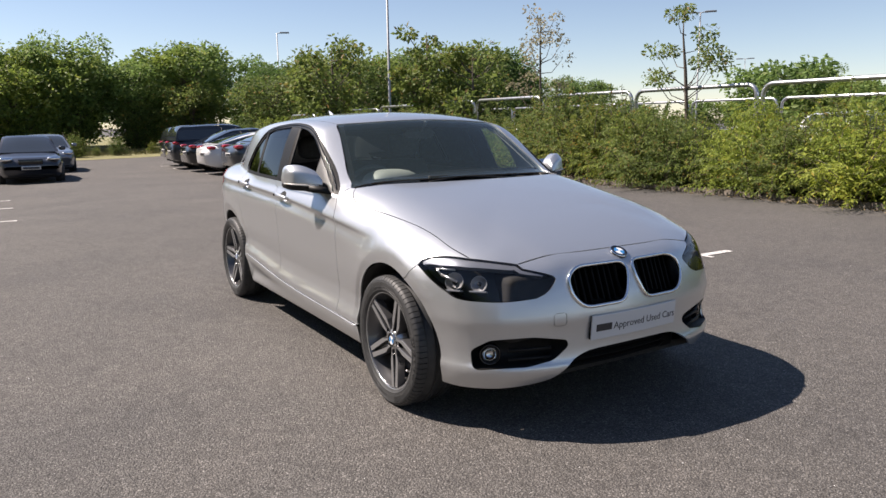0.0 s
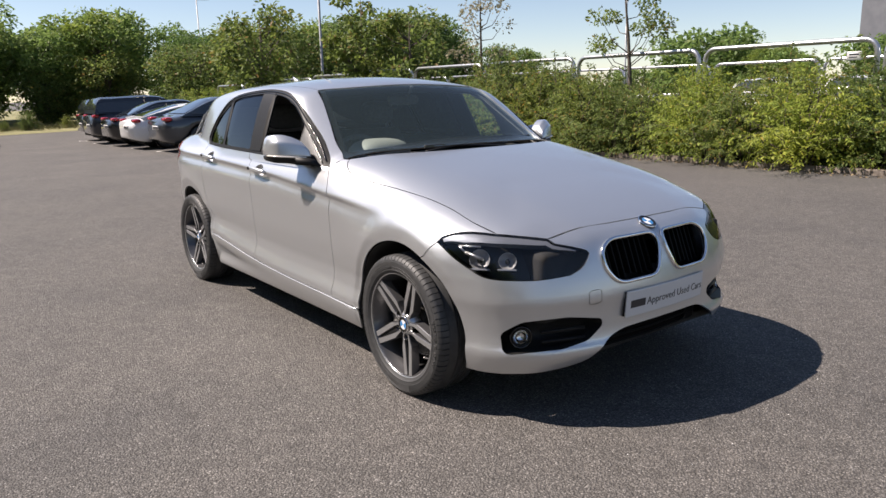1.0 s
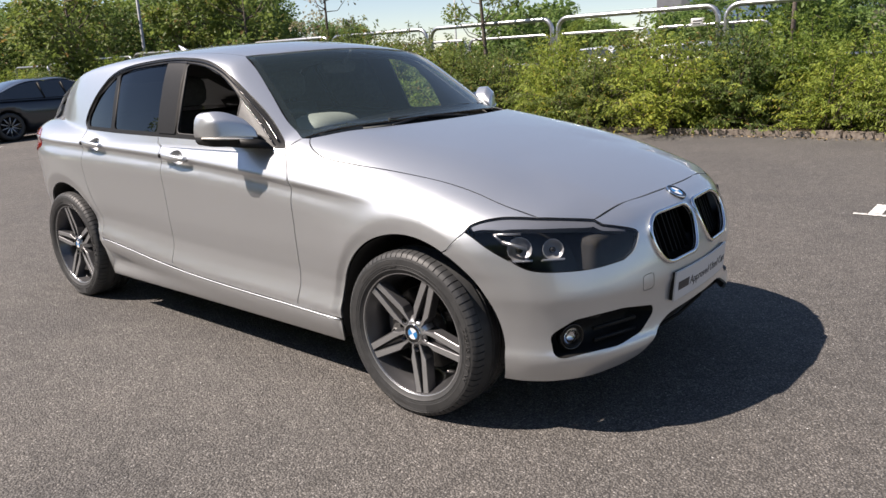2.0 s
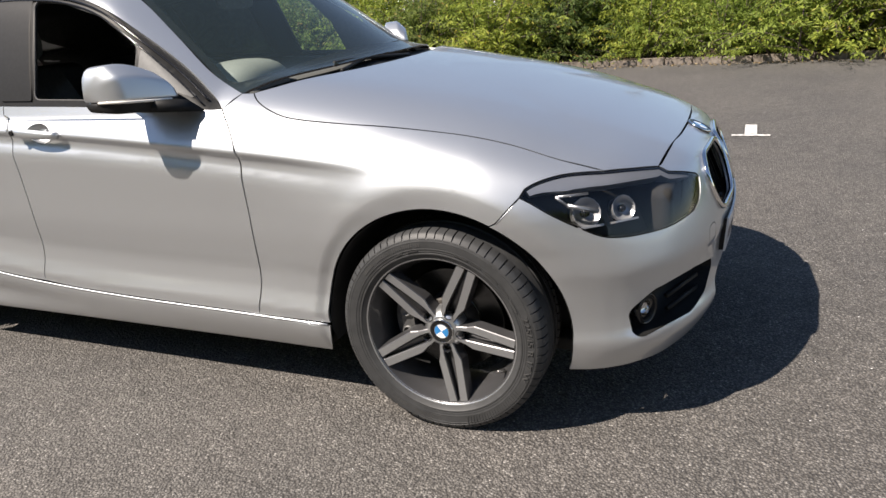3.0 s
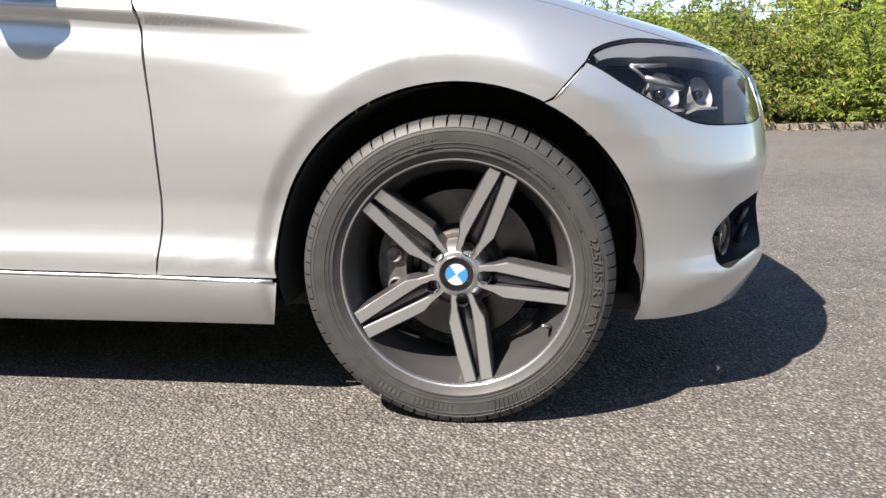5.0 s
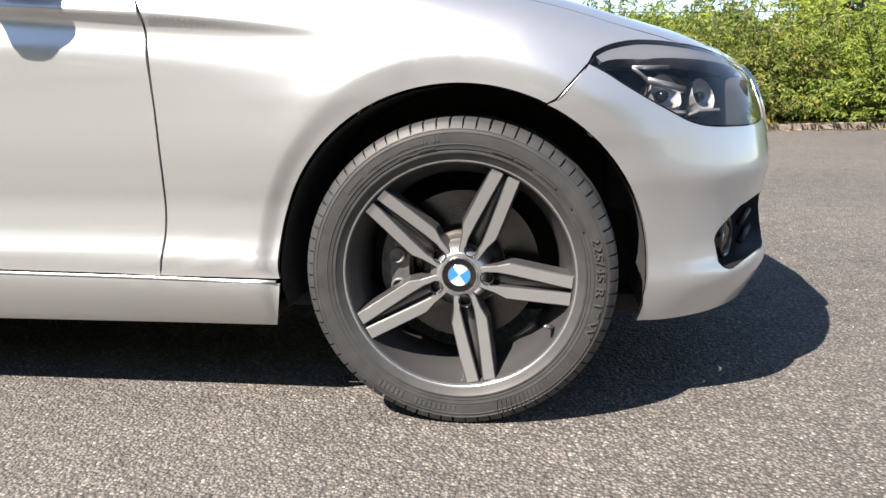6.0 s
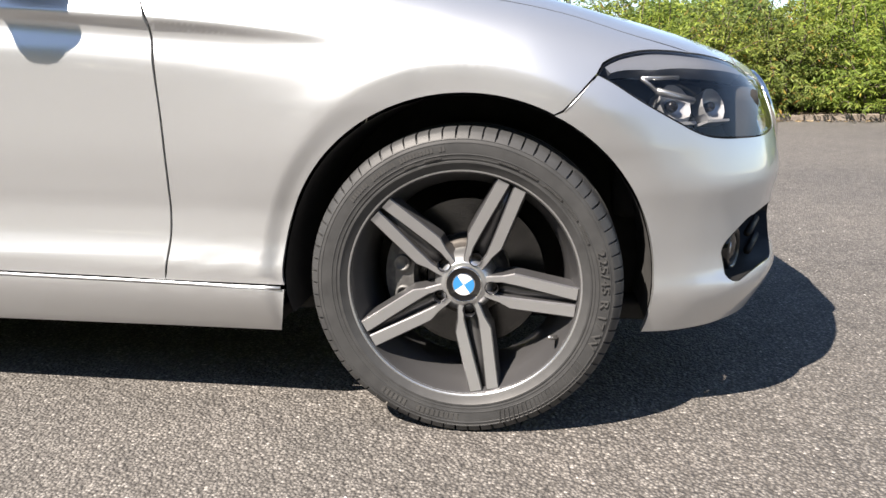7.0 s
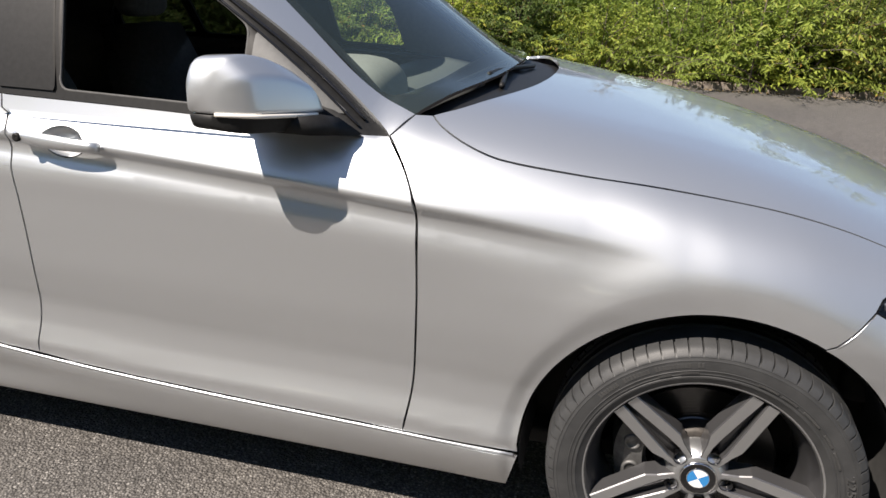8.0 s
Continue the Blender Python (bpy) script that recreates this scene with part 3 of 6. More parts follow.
def arc(wx, a0, a1, r=ARCH, n=26):
    return [(wx + r * math.cos(radians(a)), AXLE_Z + r * math.sin(radians(a))) for a in np.linspace(a0, a1, n)]


def sill_line(*xs):
    """Points of the flank where the doors end, a hand above the sill's lower edge."""
    xs = np.arange(max(xs), min(xs) - 0.012, -0.025) if len(xs) > 1 else xs
    return on_side([(x, 0.3036 + float(sill_lift(x))) for x in xs])


def sill_top(*xs):
    return on_side([(x, 0.2962 + float(sill_lift(x))) for x in np.arange(max(xs), min(xs) - 0.012, -0.025)])


crease_x = np.arange(-3.2, 0.05, 0.012)
crease_pts = np.vstack([on_side(np.stack([crease_x, crease_z(crease_x) + dz], 1)) for dz in (-0.05, -0.036, -0.025, -0.017, -0.011, -0.006, -0.002, 0.002, 0.006, 0.011, 0.018)])
flare_pts = np.vstack([on_side(arc(wx, 5, 175, r, 70)) for wx in AXLES for r in (0.386, 0.396, 0.404, 0.414, 0.422, 0.427, 0.431, 0.435, 0.442, 0.455)])
fine_pts = np.vstack([crease_pts, flare_pts])
# lines in which the panels meet, on the right flank
arch_fender = on_side(arc(AXLES[0], 182.2, 63, n=42))
arch_bumper = on_side(arc(AXLES[0], 63, -17, n=26))
seam = dense(on_side([(0.168, 0.642), (0.204, 0.681), (0.240, 0.720)]))
lamp_upper = dense(on_top([(0.240, -0.830), (0.276, -0.801), (0.332, -0.757), (0.384, -0.721), (0.432, -0.685), (0.494, -0.617), (0.556, -0.528)]))
split = int(np.argmin(np.linalg.norm(lamp_upper[:, :2] - (0.432, -0.685), axis=1)))
lamp_rear, lamp_top = lamp_upper[:split + 1], lamp_upper[split:]
lamp_rear[0] = seam[-1]
lamp_nose = dense(on_nose([(-0.528, 0.722), (-0.455, 0.703), (-0.405, 0.686), (-0.398, 0.675), (-0.42, 0.648), (-0.452, 0.622), (-0.50, 0.603)]))
lamp_nose[0] = lamp_top[-1]
lamp_low = dense(np.vstack([on_nose([(-0.50, 0.603), (-0.61, 0.594), (-0.70, 0.594)]), on_side([(0.46, 0.602), (0.39, 0.634), (0.322, 0.672), (0.268, 0.706)]), seam[-1:]]))
bonnet_front = dense(on_top([(0.556, -0.528), (0.572, -0.36), (0.584, -0.2), (0.589, 0.0)]))
bonnet_side = dense(on_top([tuple(lamp_rear[-1, :2]), (0.32, -0.708), (0.19, -0.718), (0.06, -0.731), (-0.07, -0.747), (-0.2, -0.761), (-0.33, -0.775), (-0.44, -0.786), (-0.50, -0.786), (-0.56, -0.772), (-0.605, -0.748), (-0.63, -0.722)]))
bonnet_rear = dense(on_top([(-0.63, -0.722), (-0.575, -0.65), (-0.525, -0.53), (-0.48, -0.33), (-0.46, -0.15), (-0.455, 0.0)]))
gap_front = dense(on_side([(-0.70, 0.957), (-0.66, 0.905), (-0.634, 0.855), (-0.624, 0.80), (-0.619, 0.70), (-0.618, 0.6), (-0.623, 0.45), (-0.630, 0.38), (-0.643, 0.3035)]))
gap_mid = dense(on_side([(-1.60, 0.985), (-1.592, 0.91), (-1.585, 0.83), (-1.58, 0.74), (-1.578, 0.6), (-1.585, 0.48), (-1.60, 0.341)]))
gap_rear = dense(on_side([(-2.455, 0.995), (-2.40, 0.93), (-2.385, 0.86), (-2.388, 0.76), (-2.36, 0.66), (-2.285, 0.53), (-2.275, 0.47), (-2.29, 0.405)]))
belt_front = dense(on_side([(-0.70, 0.957), (-0.95, 0.969), (-1.25, 0.979), (-1.60, 0.985)]))
belt_rear = dense(on_side([(-1.60, 0.985), (-2.0, 0.989), (-2.455, 0.995)]))
screen_side = dense(on_top([(-0.665, -0.735), (-0.80, -0.69), (-0.95, -0.646), (-1.10, -0.602), (-1.215, -0.566)]))
roof_side = dense(on_top([(-1.215, -0.566), (-1.35, -0.584), (-1.6, -0.60), (-2.0, -0.60), (-2.5, -0.565), (-2.9, -0.51), (-3.12, -0.465)]))
roof_front = dense(on_top([(-1.215, -0.566), (-1.155, -0.42), (-1.12, -0.22), (-1.11, 0.0)]))
roof_rear = dense(on_top([(-3.12, -0.465), (-3.17, -0.25), (-3.18, 0.0)]))
dlo_pts = [(-0.70, 0.957), (-0.75, 0.992), (-0.87, 1.082), (-1.02, 1.183), (-1.19, 1.277), (-1.36, 1.325), (-1.53, 1.343), (-1.70, 1.347), (-2.05, 1.325), (-2.25, 1.284), (-2.40, 1.19), (-2.49, 1.09), (-2.505, 1.03), (-2.455, 0.995)]
dlo = dense(on_side(dlo_pts))
sill_low = on_side([(x, 0.190) for x in np.arange(-0.405, -2.3, -0.03)])
screen_low = dense(on_top([(-0.665, -0.735), (-0.62, -0.60), (-0.59, -0.4), (-0.57, -0.2), (-0.565, 0.0)]))

lip = np.vstack([arch_bumper[-1:], dense(on_nose([(-0.77, 0.20), (-0.70, 0.205), (-0.60, 0.212), (-0.50, 0.228), (-0.43, 0.25), (-0.385, 0.285), (-0.33, 0.322), (-0.25, 0.347), (-0.12, 0.354), (0.0, 0.356)]))])
bumper_half = np.vstack([arch_bumper[::-1], seam[1:], lamp_low[::-1][1:], lamp_nose[::-1][1:], bonnet_front[1:]])
bumper_loop = np.vstack([bumper_half, mirrored(bumper_half)[1:], (lip * (1, -1, 1))[1:], lip[::-1][1:-1]])
kidney = rounded([(-0.345, 0.675), (-0.285, 0.714), (-0.022, 0.714), (-0.018, 0.655), (-0.062, 0.549), (-0.285, 0.545), (-0.34, 0.60)], 0.045, 5)
vent = rounded([(-0.738, 0.300), (-0.736, 0.382), (-0.68, 0.428), (-0.52, 0.436), (-0.365, 0.41), (-0.36, 0.38), (-0.43, 0.330), (-0.54, 0.313)], 0.018, 4)
towing = rounded([(-0.435, 0.478), (-0.435, 0.532), (-0.378, 0.535), (-0.378, 0.480)], 0.012, 3)
kidney_line, vent_line, towing_line = (thinned(on_nose(q), 0.004) for q in (kidney, vent, towing))

bumper = sheet("front_bumper", bumper_loop, "round", SILVER, car, [kidney_line, mirrored(kidney_line), vent_line, mirrored(vent_line), towing_line])
sheet("tow_eye_cover", towing_line, (-1, 0, 0), SILVER, bumper, gap=0.0008, grid=0.02)
# thin tubes added beside the fender seams to imitate their bright edge highlight
for lft in (False, True):
    fold = tube(offset_line(seam[1:-1] + (0.0022, 0, -0.0012), -0.0008), 0.0019, 6)
    part("bumper_edge_glint", flipped(fold) if lft else fold, SILVER, bumper)
bonnet_half = np.vstack([bonnet_rear[::-1], bonnet_side[::-1][1:], lamp_top[1:], bonnet_front[1:]])
sheet("bonnet", np.vstack([bonnet_half, mirrored(bonnet_half)[1:-1]]), (0.1, 0, -1), SILVER, car, gap=0.002)
def dish_line(hx, hz):
    return on_side([(hx + 0.055 * math.cos(q), hz - 0.004 + 0.033 * math.sin(q)) for q in np.linspace(0, 2 * math.pi, 40, endpoint=False)])


HANDLES = ((-1.445, 0.893), (-2.255, 0.925))
for lft in (False, True):
    sheet("front_fender", np.vstack([arch_fender, seam[1:], lamp_rear[1:], bonnet_side[1:], screen_side[:1], gap_front, sill_line(-0.5)]), SHOULDER, SILVER, car, gap=0.0024, grid=0.016, left=lft, more=fine_pts)
    door = sheet("front_door", np.vstack([gap_front, sill_line(-0.75, -0.9, -1.05, -1.2, -1.35, -1.5), gap_mid[::-1], belt_front[::-1][1:-1]]), FLANK, SILVER, car, [dish_line(*HANDLES[0])], gap=0.0024, grid=0.018, left=lft, more=fine_pts)
    rear_door = sheet("rear_door", np.vstack([gap_mid, sill_line(-1.7, -1.8, -1.9, -2.0, -2.1, -2.2), gap_rear[::-1], belt_rear[::-1][1:-1]]), FLANK, SILVER, car, [dish_line(*HANDLES[1])], gap=0.0024, grid=0.018, left=lft, more=fine_pts)
    sheet("door_card", np.vstack([gap_front, sill_line(-0.8, -1.0, -1.2, -1.4), gap_mid[::-1], belt_front[::-1][1:-1]]), FLANK, CLOTH, door, sink=0.07, gap=0.01, grid=0.09, thick=0.0, left=lft)
    sheet("door_card", np.vstack([gap_mid, sill_line(-1.7, -1.8, -1.9, -2.0, -2.1, -2.2), gap_rear[::-1], belt_rear[::-1][1:-1]]), FLANK, CLOTH, rear_door, sink=0.07, gap=0.01, grid=0.09, thick=0.0, left=lft)
    sheet("sill", np.vstack([sill_top(-0.382, -0.5, -0.7, -0.9, -1.1, -1.3, -1.5, -1.7, -1.85, -2.0, -2.15, -2.3), sill_low[::-1]]), FLANK, SILVER, car, gap=0.001, grid=0.02, thick=0.008, left=lft)
    # thin tube added to draw the sunlit highlight along the sill's top edge
    bead_xs = np.linspace(-0.39, -2.28, 60)
    bead_y = np.convolve(np.pad(sill_top(-0.39, -2.28)[:, 1], 6, mode="edge"), np.ones(13) / 13, "valid")
    bead = tube([(x, float(np.interp(-x, np.linspace(0.39, 2.28, len(bead_y)), bead_y)) + 0.0022, 0.2995 + float(sill_lift(x))) for x in bead_xs], 0.0034, 8)
    part("sill_glint_bead", flipped(bead) if lft else bead, SILVER, car)
    arch_rear = on_side(arc(AXLES[1], 0, 180, n=44))
    rear_edge = np.array([(-3.13, -0.47, 1.29), (-3.26, -0.515, 1.17), (-3.36, -0.56, 1.02), (-3.42, -0.585, 0.85), (-3.44, -0.585, 0.60), (-3.42, -0.585, 0.40), (-3.28, -0.66, 0.25)])
    quarter = np.vstack([on_side([(-0.70, 0.957)]), screen_side, roof_side[1:], rear_edge, arch_rear[::-1], gap_rear[::-1], dlo[::-1][1:-1]])
    side = sheet("side_frame", quarter, (0, 0.87, -0.5), SILVER, car, gap=0.0012, grid=0.02, left=lft, more=fine_pts)
    sheet("pillar_lining", np.vstack([screen_side, roof_side[1:], on_side([(-3.0, 1.15), (-2.55, 1.0)]), dlo[::-1][1:]]), (0, 0.87, -0.5), CLOTH, side, sink=0.04, gap=0.0, grid=0.09, thick=0.0, left=lft)
    sheet("boot_lining", on_side([(-2.32, 0.62), (-2.40, 0.97), (-2.56, 1.03), (-2.9, 1.10), (-3.12, 1.08), (-3.2, 0.9), (-3.15, 0.7)]), FLANK, CLOTH, side, sink=0.03, gap=0.0, grid=0.09, thick=0.0, left=lft)
    a_trim = np.vstack([screen_side, on_side([(-1.36, 1.325), (-1.19, 1.277), (-1.02, 1.183), (-0.87, 1.082), (-0.75, 0.992)])])
    if lft:
        a_trim = np.vstack([screen_side, on_side([(-1.36, 1.325), (-1.27, 1.27), (-1.19, 1.16), (-1.15, 1.0), (-0.75, 0.972)])])
    sheet("pillar_trim", a_trim, (0, 0.87, -0.5), CREAM, side, sink=0.036, gap=-0.012 if lft else 0.012, grid=0.05, thick=0.0, left=lft, label="pale cream windscreen pillar lining")
    # side windows in their black surround; the front one is wound down
    panes = [rounded([(-1.02, 0.993), (-1.452, 1.003), (-1.500, 1.322), (-1.36, 1.305), (-1.19, 1.255), (-1.07, 1.188), (-1.02, 1.155)], 0.022, 4),
             rounded([(-1.63, 1.004), (-2.085, 1.008), (-2.155, 1.285), (-2.03, 1.309), (-1.685, 1.328)], 0.022, 4),
             rounded([(-2.125, 1.009), (-2.455, 1.012), (-2.470, 1.06), (-2.385, 1.17), (-2.195, 1.276)], 0.02, 4)]
    lines = [thinned(on_side(q), 0.004) for q in panes]
    dlo_loop = np.vstack([dlo, belt_rear[::-1][1:], belt_front[::-1][1:-1]])
    surround = sheet("window_surround", dlo_loop, FLANK, BLACK_TRIM, car, lines, sink=0.006, gap=0.0, thick=0.012, left=lft)
    for q in lines[1:]:
        sheet("rear_window", q, FLANK, DARK_GLASS, surround, sink=0.011, gap=-0.003, thick=0.0, left=lft).visible_shadow = False
    corner_pts = rounded([(-0.785, 0.995), (-1.004, 0.999), (-1.004, 1.150)], 0.012, 3)
    sheet("mirror_corner_panel", thinned(on_side(corner_pts), 0.004), FLANK, GREY_PLASTIC, surround, sink=0.002, gap=0.0, grid=0.03, thick=0.01, left=lft, label="grey corner panel behind the mirror")
    for inner, outer in ((0.010, 0.0035), (0.022, 0.0028)):
        ring = shrunk(np.array(dlo_pts), inner)
        line = offset_line(dense(on_side(ring[1:-1])), -0.002)
        bar = tube(line, outer, 6)
        part("window_seal", flipped(bar) if lft else bar, GLOSS_BLACK, surround)
    ring = lines[0]
    bar = tube(offset_line(ring, -0.008), 0.003, 6, loop=True)
    part("window_channel", flipped(bar) if lft else bar, CLOTH, surround)
    # B pillar facing
    pillar_pts = rounded([(-1.462, 0.998), (-1.618, 1.0), (-1.678, 1.332), (-1.512, 1.328)], 0.01, 3)
    sheet("pillar_facing", thinned(on_side(pillar_pts), 0.004), FLANK, BLACK_TRIM, surround, sink=0.001, gap=0.0, thick=0.006, left=lft)
roof_half = np.vstack([roof_front[::-1], roof_side[1:], roof_rear[1:]])
roof = sheet("roof", np.vstack([roof_half, mirrored(roof_half)[1:-1]]), (0, 0, -1), SILVER, car, gap=0.002, grid=0.05)
sheet("headlining", np.vstack([roof_half, mirrored(roof_half)[1:-1]]), (0, 0, -1), CLOTH, roof, sink=0.05, grid=0.12, thick=0.0)
screen_half = np.vstack([roof_front[::-1], screen_side[::-1][1:], screen_low[1:]])
screen_loop = np.vstack([screen_half, mirrored(screen_half)[1:-1]])
SCREEN_WAY = (-0.72, 0, -0.7)
screen = sheet("windscreen", screen_loop, SCREEN_WAY, SCREEN_GLASS, car, sink=0.004, gap=0.004, grid=0.06, thick=0.0, label="wide raked windscreen with a black border")
screen.visible_shadow = False
view_half = np.vstack([on_top([(-1.165, 0.0), (-1.175, -0.25), (-1.22, -0.50), (-1.10, -0.562), (-0.95, -0.605), (-0.80, -0.65), (-0.735, -0.66), (-0.68, -0.5), (-0.65, -0.25), (-0.64, 0.0)])])
view_loop = np.vstack([view_half, mirrored(view_half)[1:-1]])
sheet("screen_border", screen_loop, SCREEN_WAY, GLOSS_BLACK, screen, [dense(view_loop, 0.02, True)], sink=0.009, gap=0.001, grid=0.05, thick=0.0)
# rear of the car, closed off
rear_half = np.vstack([roof_rear[::-1], rear_edge[1:-1]])
tail_gate = part("tailgate", loft([[tuple(p) for p in rear_half], [tuple(p) for p in rear_half * (1, -1, 1)]], closed=False, caps=False), SILVER, car)
part("rear_screen", ([(-3.235, -0.44, 1.235), (-3.235, 0.44, 1.235), (-3.375, 0.50, 1.05), (-3.375, -0.50, 1.05)], [(0, 1, 2, 3)]), GLOSS_BLACK, tail_gate)
for lft in (False, True):
    sheet("tail_light", thinned(on_side(rounded([(-2.985, 0.885), (-3.0, 0.945), (-3.12, 0.982), (-3.28, 0.985), (-3.36, 0.91), (-3.3, 0.83), (-3.1, 0.85)], 0.02)), 0.004), FLANK, LAMP_RED, car, sink=-0.004, gap=0.0, grid=0.03, left=lft, label="red tail light wrapped round the corner")
fin_rings = [[(-2.52 - 0.17 * t + a * (1 - t), b * (1 - t) * 0.028, 1.378 + 0.075 * t) for a, b in ((0.06, 0), (0.02, 0.8), (-0.06, 1), (-0.10, 0.6), (-0.10, -0.6), (-0.06, -1), (0.02, -0.8))] for t in (0, 0.35, 0.7, 0.92)]
part("aerial_fin", loft(fin_rings), SILVER, roof, "silver shark-fin aerial")

# under the skin: floor pan, wheel wells, scuttle
part("floor_pan", block(-3.3, -0.62, 0.17, 0.42, 0.62, 0.215, 0.01), VOID, car)
part("undertray", block(0.40, -0.60, 0.212, 0.60, 0.60, 0.25, 0.008), VOID, car)
part("floor_pan", block(-2.26, -0.822, 0.194, -0.42, 0.822, 0.225, 0.004), VOID, car)
for wx in AXLES:
    for s in (-1, 1):
        shell = []
        for a in np.linspace(-12, 192, 30):
            r = ARCH - 0.0025
            px, pz = wx + r * math.cos(radians(a)), max(AXLE_Z + r * math.sin(radians(a)), 0.18)
            edge = abs(on_side([(px, max(pz, 0.2))])[0][1]) - 0.007
            shell.append([(px, s * y, pz) for y in (0.55, 0.66, edge - 0.06, edge)])
        part("wheel_well", loft(shell, closed=False, caps=False), VOID, car)
        part("well_wall", slab([(wx + 0.40 * math.cos(q), 0.31 + 0.40 * math.sin(q)) for q in np.linspace(-0.3, math.pi + 0.3, 24)], "y", s * 0.545, s * 0.555), VOID, car)
part("lower_grille", block(0.46, -0.40, 0.235, 0.62, 0.40, 0.35, 0.02), GRILLE_BLACK, bumper)
for z in (0.262, 0.292, 0.322):
    part("grille_bar", tube([(0.60, -0.36, z), (0.645, -0.26, z), (0.66, 0, z), (0.645, 0.26, z), (0.60, 0.36, z)], 0.007, 6), GRILLE_BLACK, bumper)
part("bulkhead", block(-0.72, -0.70, 0.3, -0.62, 0.70, 0.93, 0.02), VOID, car)
part("nose_beam", block(0.30, -0.60, 0.40, 0.60, 0.60, 0.69, 0.03), VOID, car)
scuttle_half = np.vstack([screen_low[::-1], bonnet_rear])
sheet("scuttle_cover", np.vstack([scuttle_half, mirrored(scuttle_half)[1:-1]]), (0, 0, -1), BLACK_TRIM, car, sink=0.030, gap=-0.02, grid=0.06, thick=0.0)

# wipers, parked low
for pts, blade in ((((-0.56, -0.30, 1.005), (-0.60, 0.05, 1.035), (-0.625, 0.28, 1.035)), ((-0.63, -0.08, 1.046), (-0.66, 0.30, 1.050), (-0.72, 0.60, 1.035))),
                   (((-0.55, 0.25, 1.005), (-0.585, -0.1, 1.028), (-0.60, -0.28, 1.030)), ((-0.60, 0.02, 1.037), (-0.625, -0.32, 1.030), (-0.675, -0.60, 1.008)))):
    arm = part("wiper", tube(dense(pts, 0.03), 0.0075, 6), BLACK_TRIM, car)
    part("wiper_blade", tube(dense(blade, 0.03), 0.008, 6), BLACK_TRIM, arm)

# kidney grilles: chrome rings, black bars, dark back
for lft in (False, True):
    line = mirrored(kidney_line) if lft else kidney_line
    ring = tube(offset_line(line, 0.004), 0.0085, 8, loop=True)
    kid = part("kidney_grille", ring, CHROME, bumper, "chrome-framed kidney grille with black bars")
    s = 1 if lft else -1
    part("grille_back", slab([(s * abs(a), b) for a, b in shrunk(np.array(kidney), -0.004).tolist()], "x", 0.585, 0.60), GRILLE_BLACK, kid)
    for y in np.linspace(0.055, 0.315, 9):
        zs = [b for a, b in zip(*[np.array(kidney)[:, 0], np.array(kidney)[:, 1]]) if abs(abs(a) - y) < 0.035]
        z0, z1 = min(zs + [0.56]) + 0.002, max(zs + [0.70]) - 0.002
        x1, x0 = on_nose([(s * y, z0), (s * y, z1)])[:, 0] - 0.028
        bar = loft([[(x1 - 0.03, s * y - 0.004, z0), (x1, s * y - 0.004, z0), (x1, s * y + 0.004, z0), (x1 - 0.03, s * y + 0.004, z0)],
                    [(x0 - 0.03, s * y - 0.004, z1), (x0, s * y - 0.004, z1), (x0, s * y + 0.004, z1), (x0 - 0.03, s * y + 0.004, z1)]])
        part("grille_bar", bar, GRILLE_BLACK, kid, smooth=False)
    # lower corner vents with fog lamps
    vl = mirrored(vent_line) if lft else vent_line
    n = outward(vl)
    back = vl - np.array([0.08, 0, 0]) - n * 0.01
    cavity = loft([[tuple(q) for q in vl], [tuple(q) for q in back]])
    surround = part("corner_vent", (cavity[0], [f for f in cavity[1] if f != tuple(reversed(range(len(vl))))]), BLACK_TRIM, bumper, "black corner vent with a fog lamp")
    for z in (0.335, 0.375):
        a, b = on_nose([(s * 0.42, z), (s * 0.60, z)]) - (0.028, 0, 0)
        part("vent_slat", tube([tuple(a), tuple(b)], 0.008, 6), BLACK_TRIM, surround)
    c = on_nose([(s * 0.662, 0.357)])[0] - np.array((0.040, 0, 0))
    way = Vector((0.86, s * 0.45, 0)).to_track_quat("Y", "Z").to_matrix().to_4x4()
    fog = part("fog_lamp", moved(turned([(-0.02, 0.038), (0.006, 0.038), (0.008, 0.034), (0.004, 0.031), (-0.004, 0.029)], 28), Matrix.Translation(c) @ way), BLACK_TRIM, surround, "round clear fog lamp")
    part("fog_reflector", moved(turned([(-0.004, 0.029), (-0.012, 0.024), (-0.018, 0.013), (-0.020, 0.001)], 28), Matrix.Translation(c) @ way), CHROME, fog)
    part("fog_lens", moved(turned([(0.005, 0.032), (0.009, 0.018), (0.010, 0.0005)], 24), Matrix.Translation(c) @ way), LENS, fog).visible_shadow = False
    part("fog_bezel", moved(turned([(-0.02, 0.047), (0.006, 0.047), (0.010, 0.042), (0.0, 0.038)], 28), Matrix.Translation(c) @ way), GLOSS_BLACK, fog)

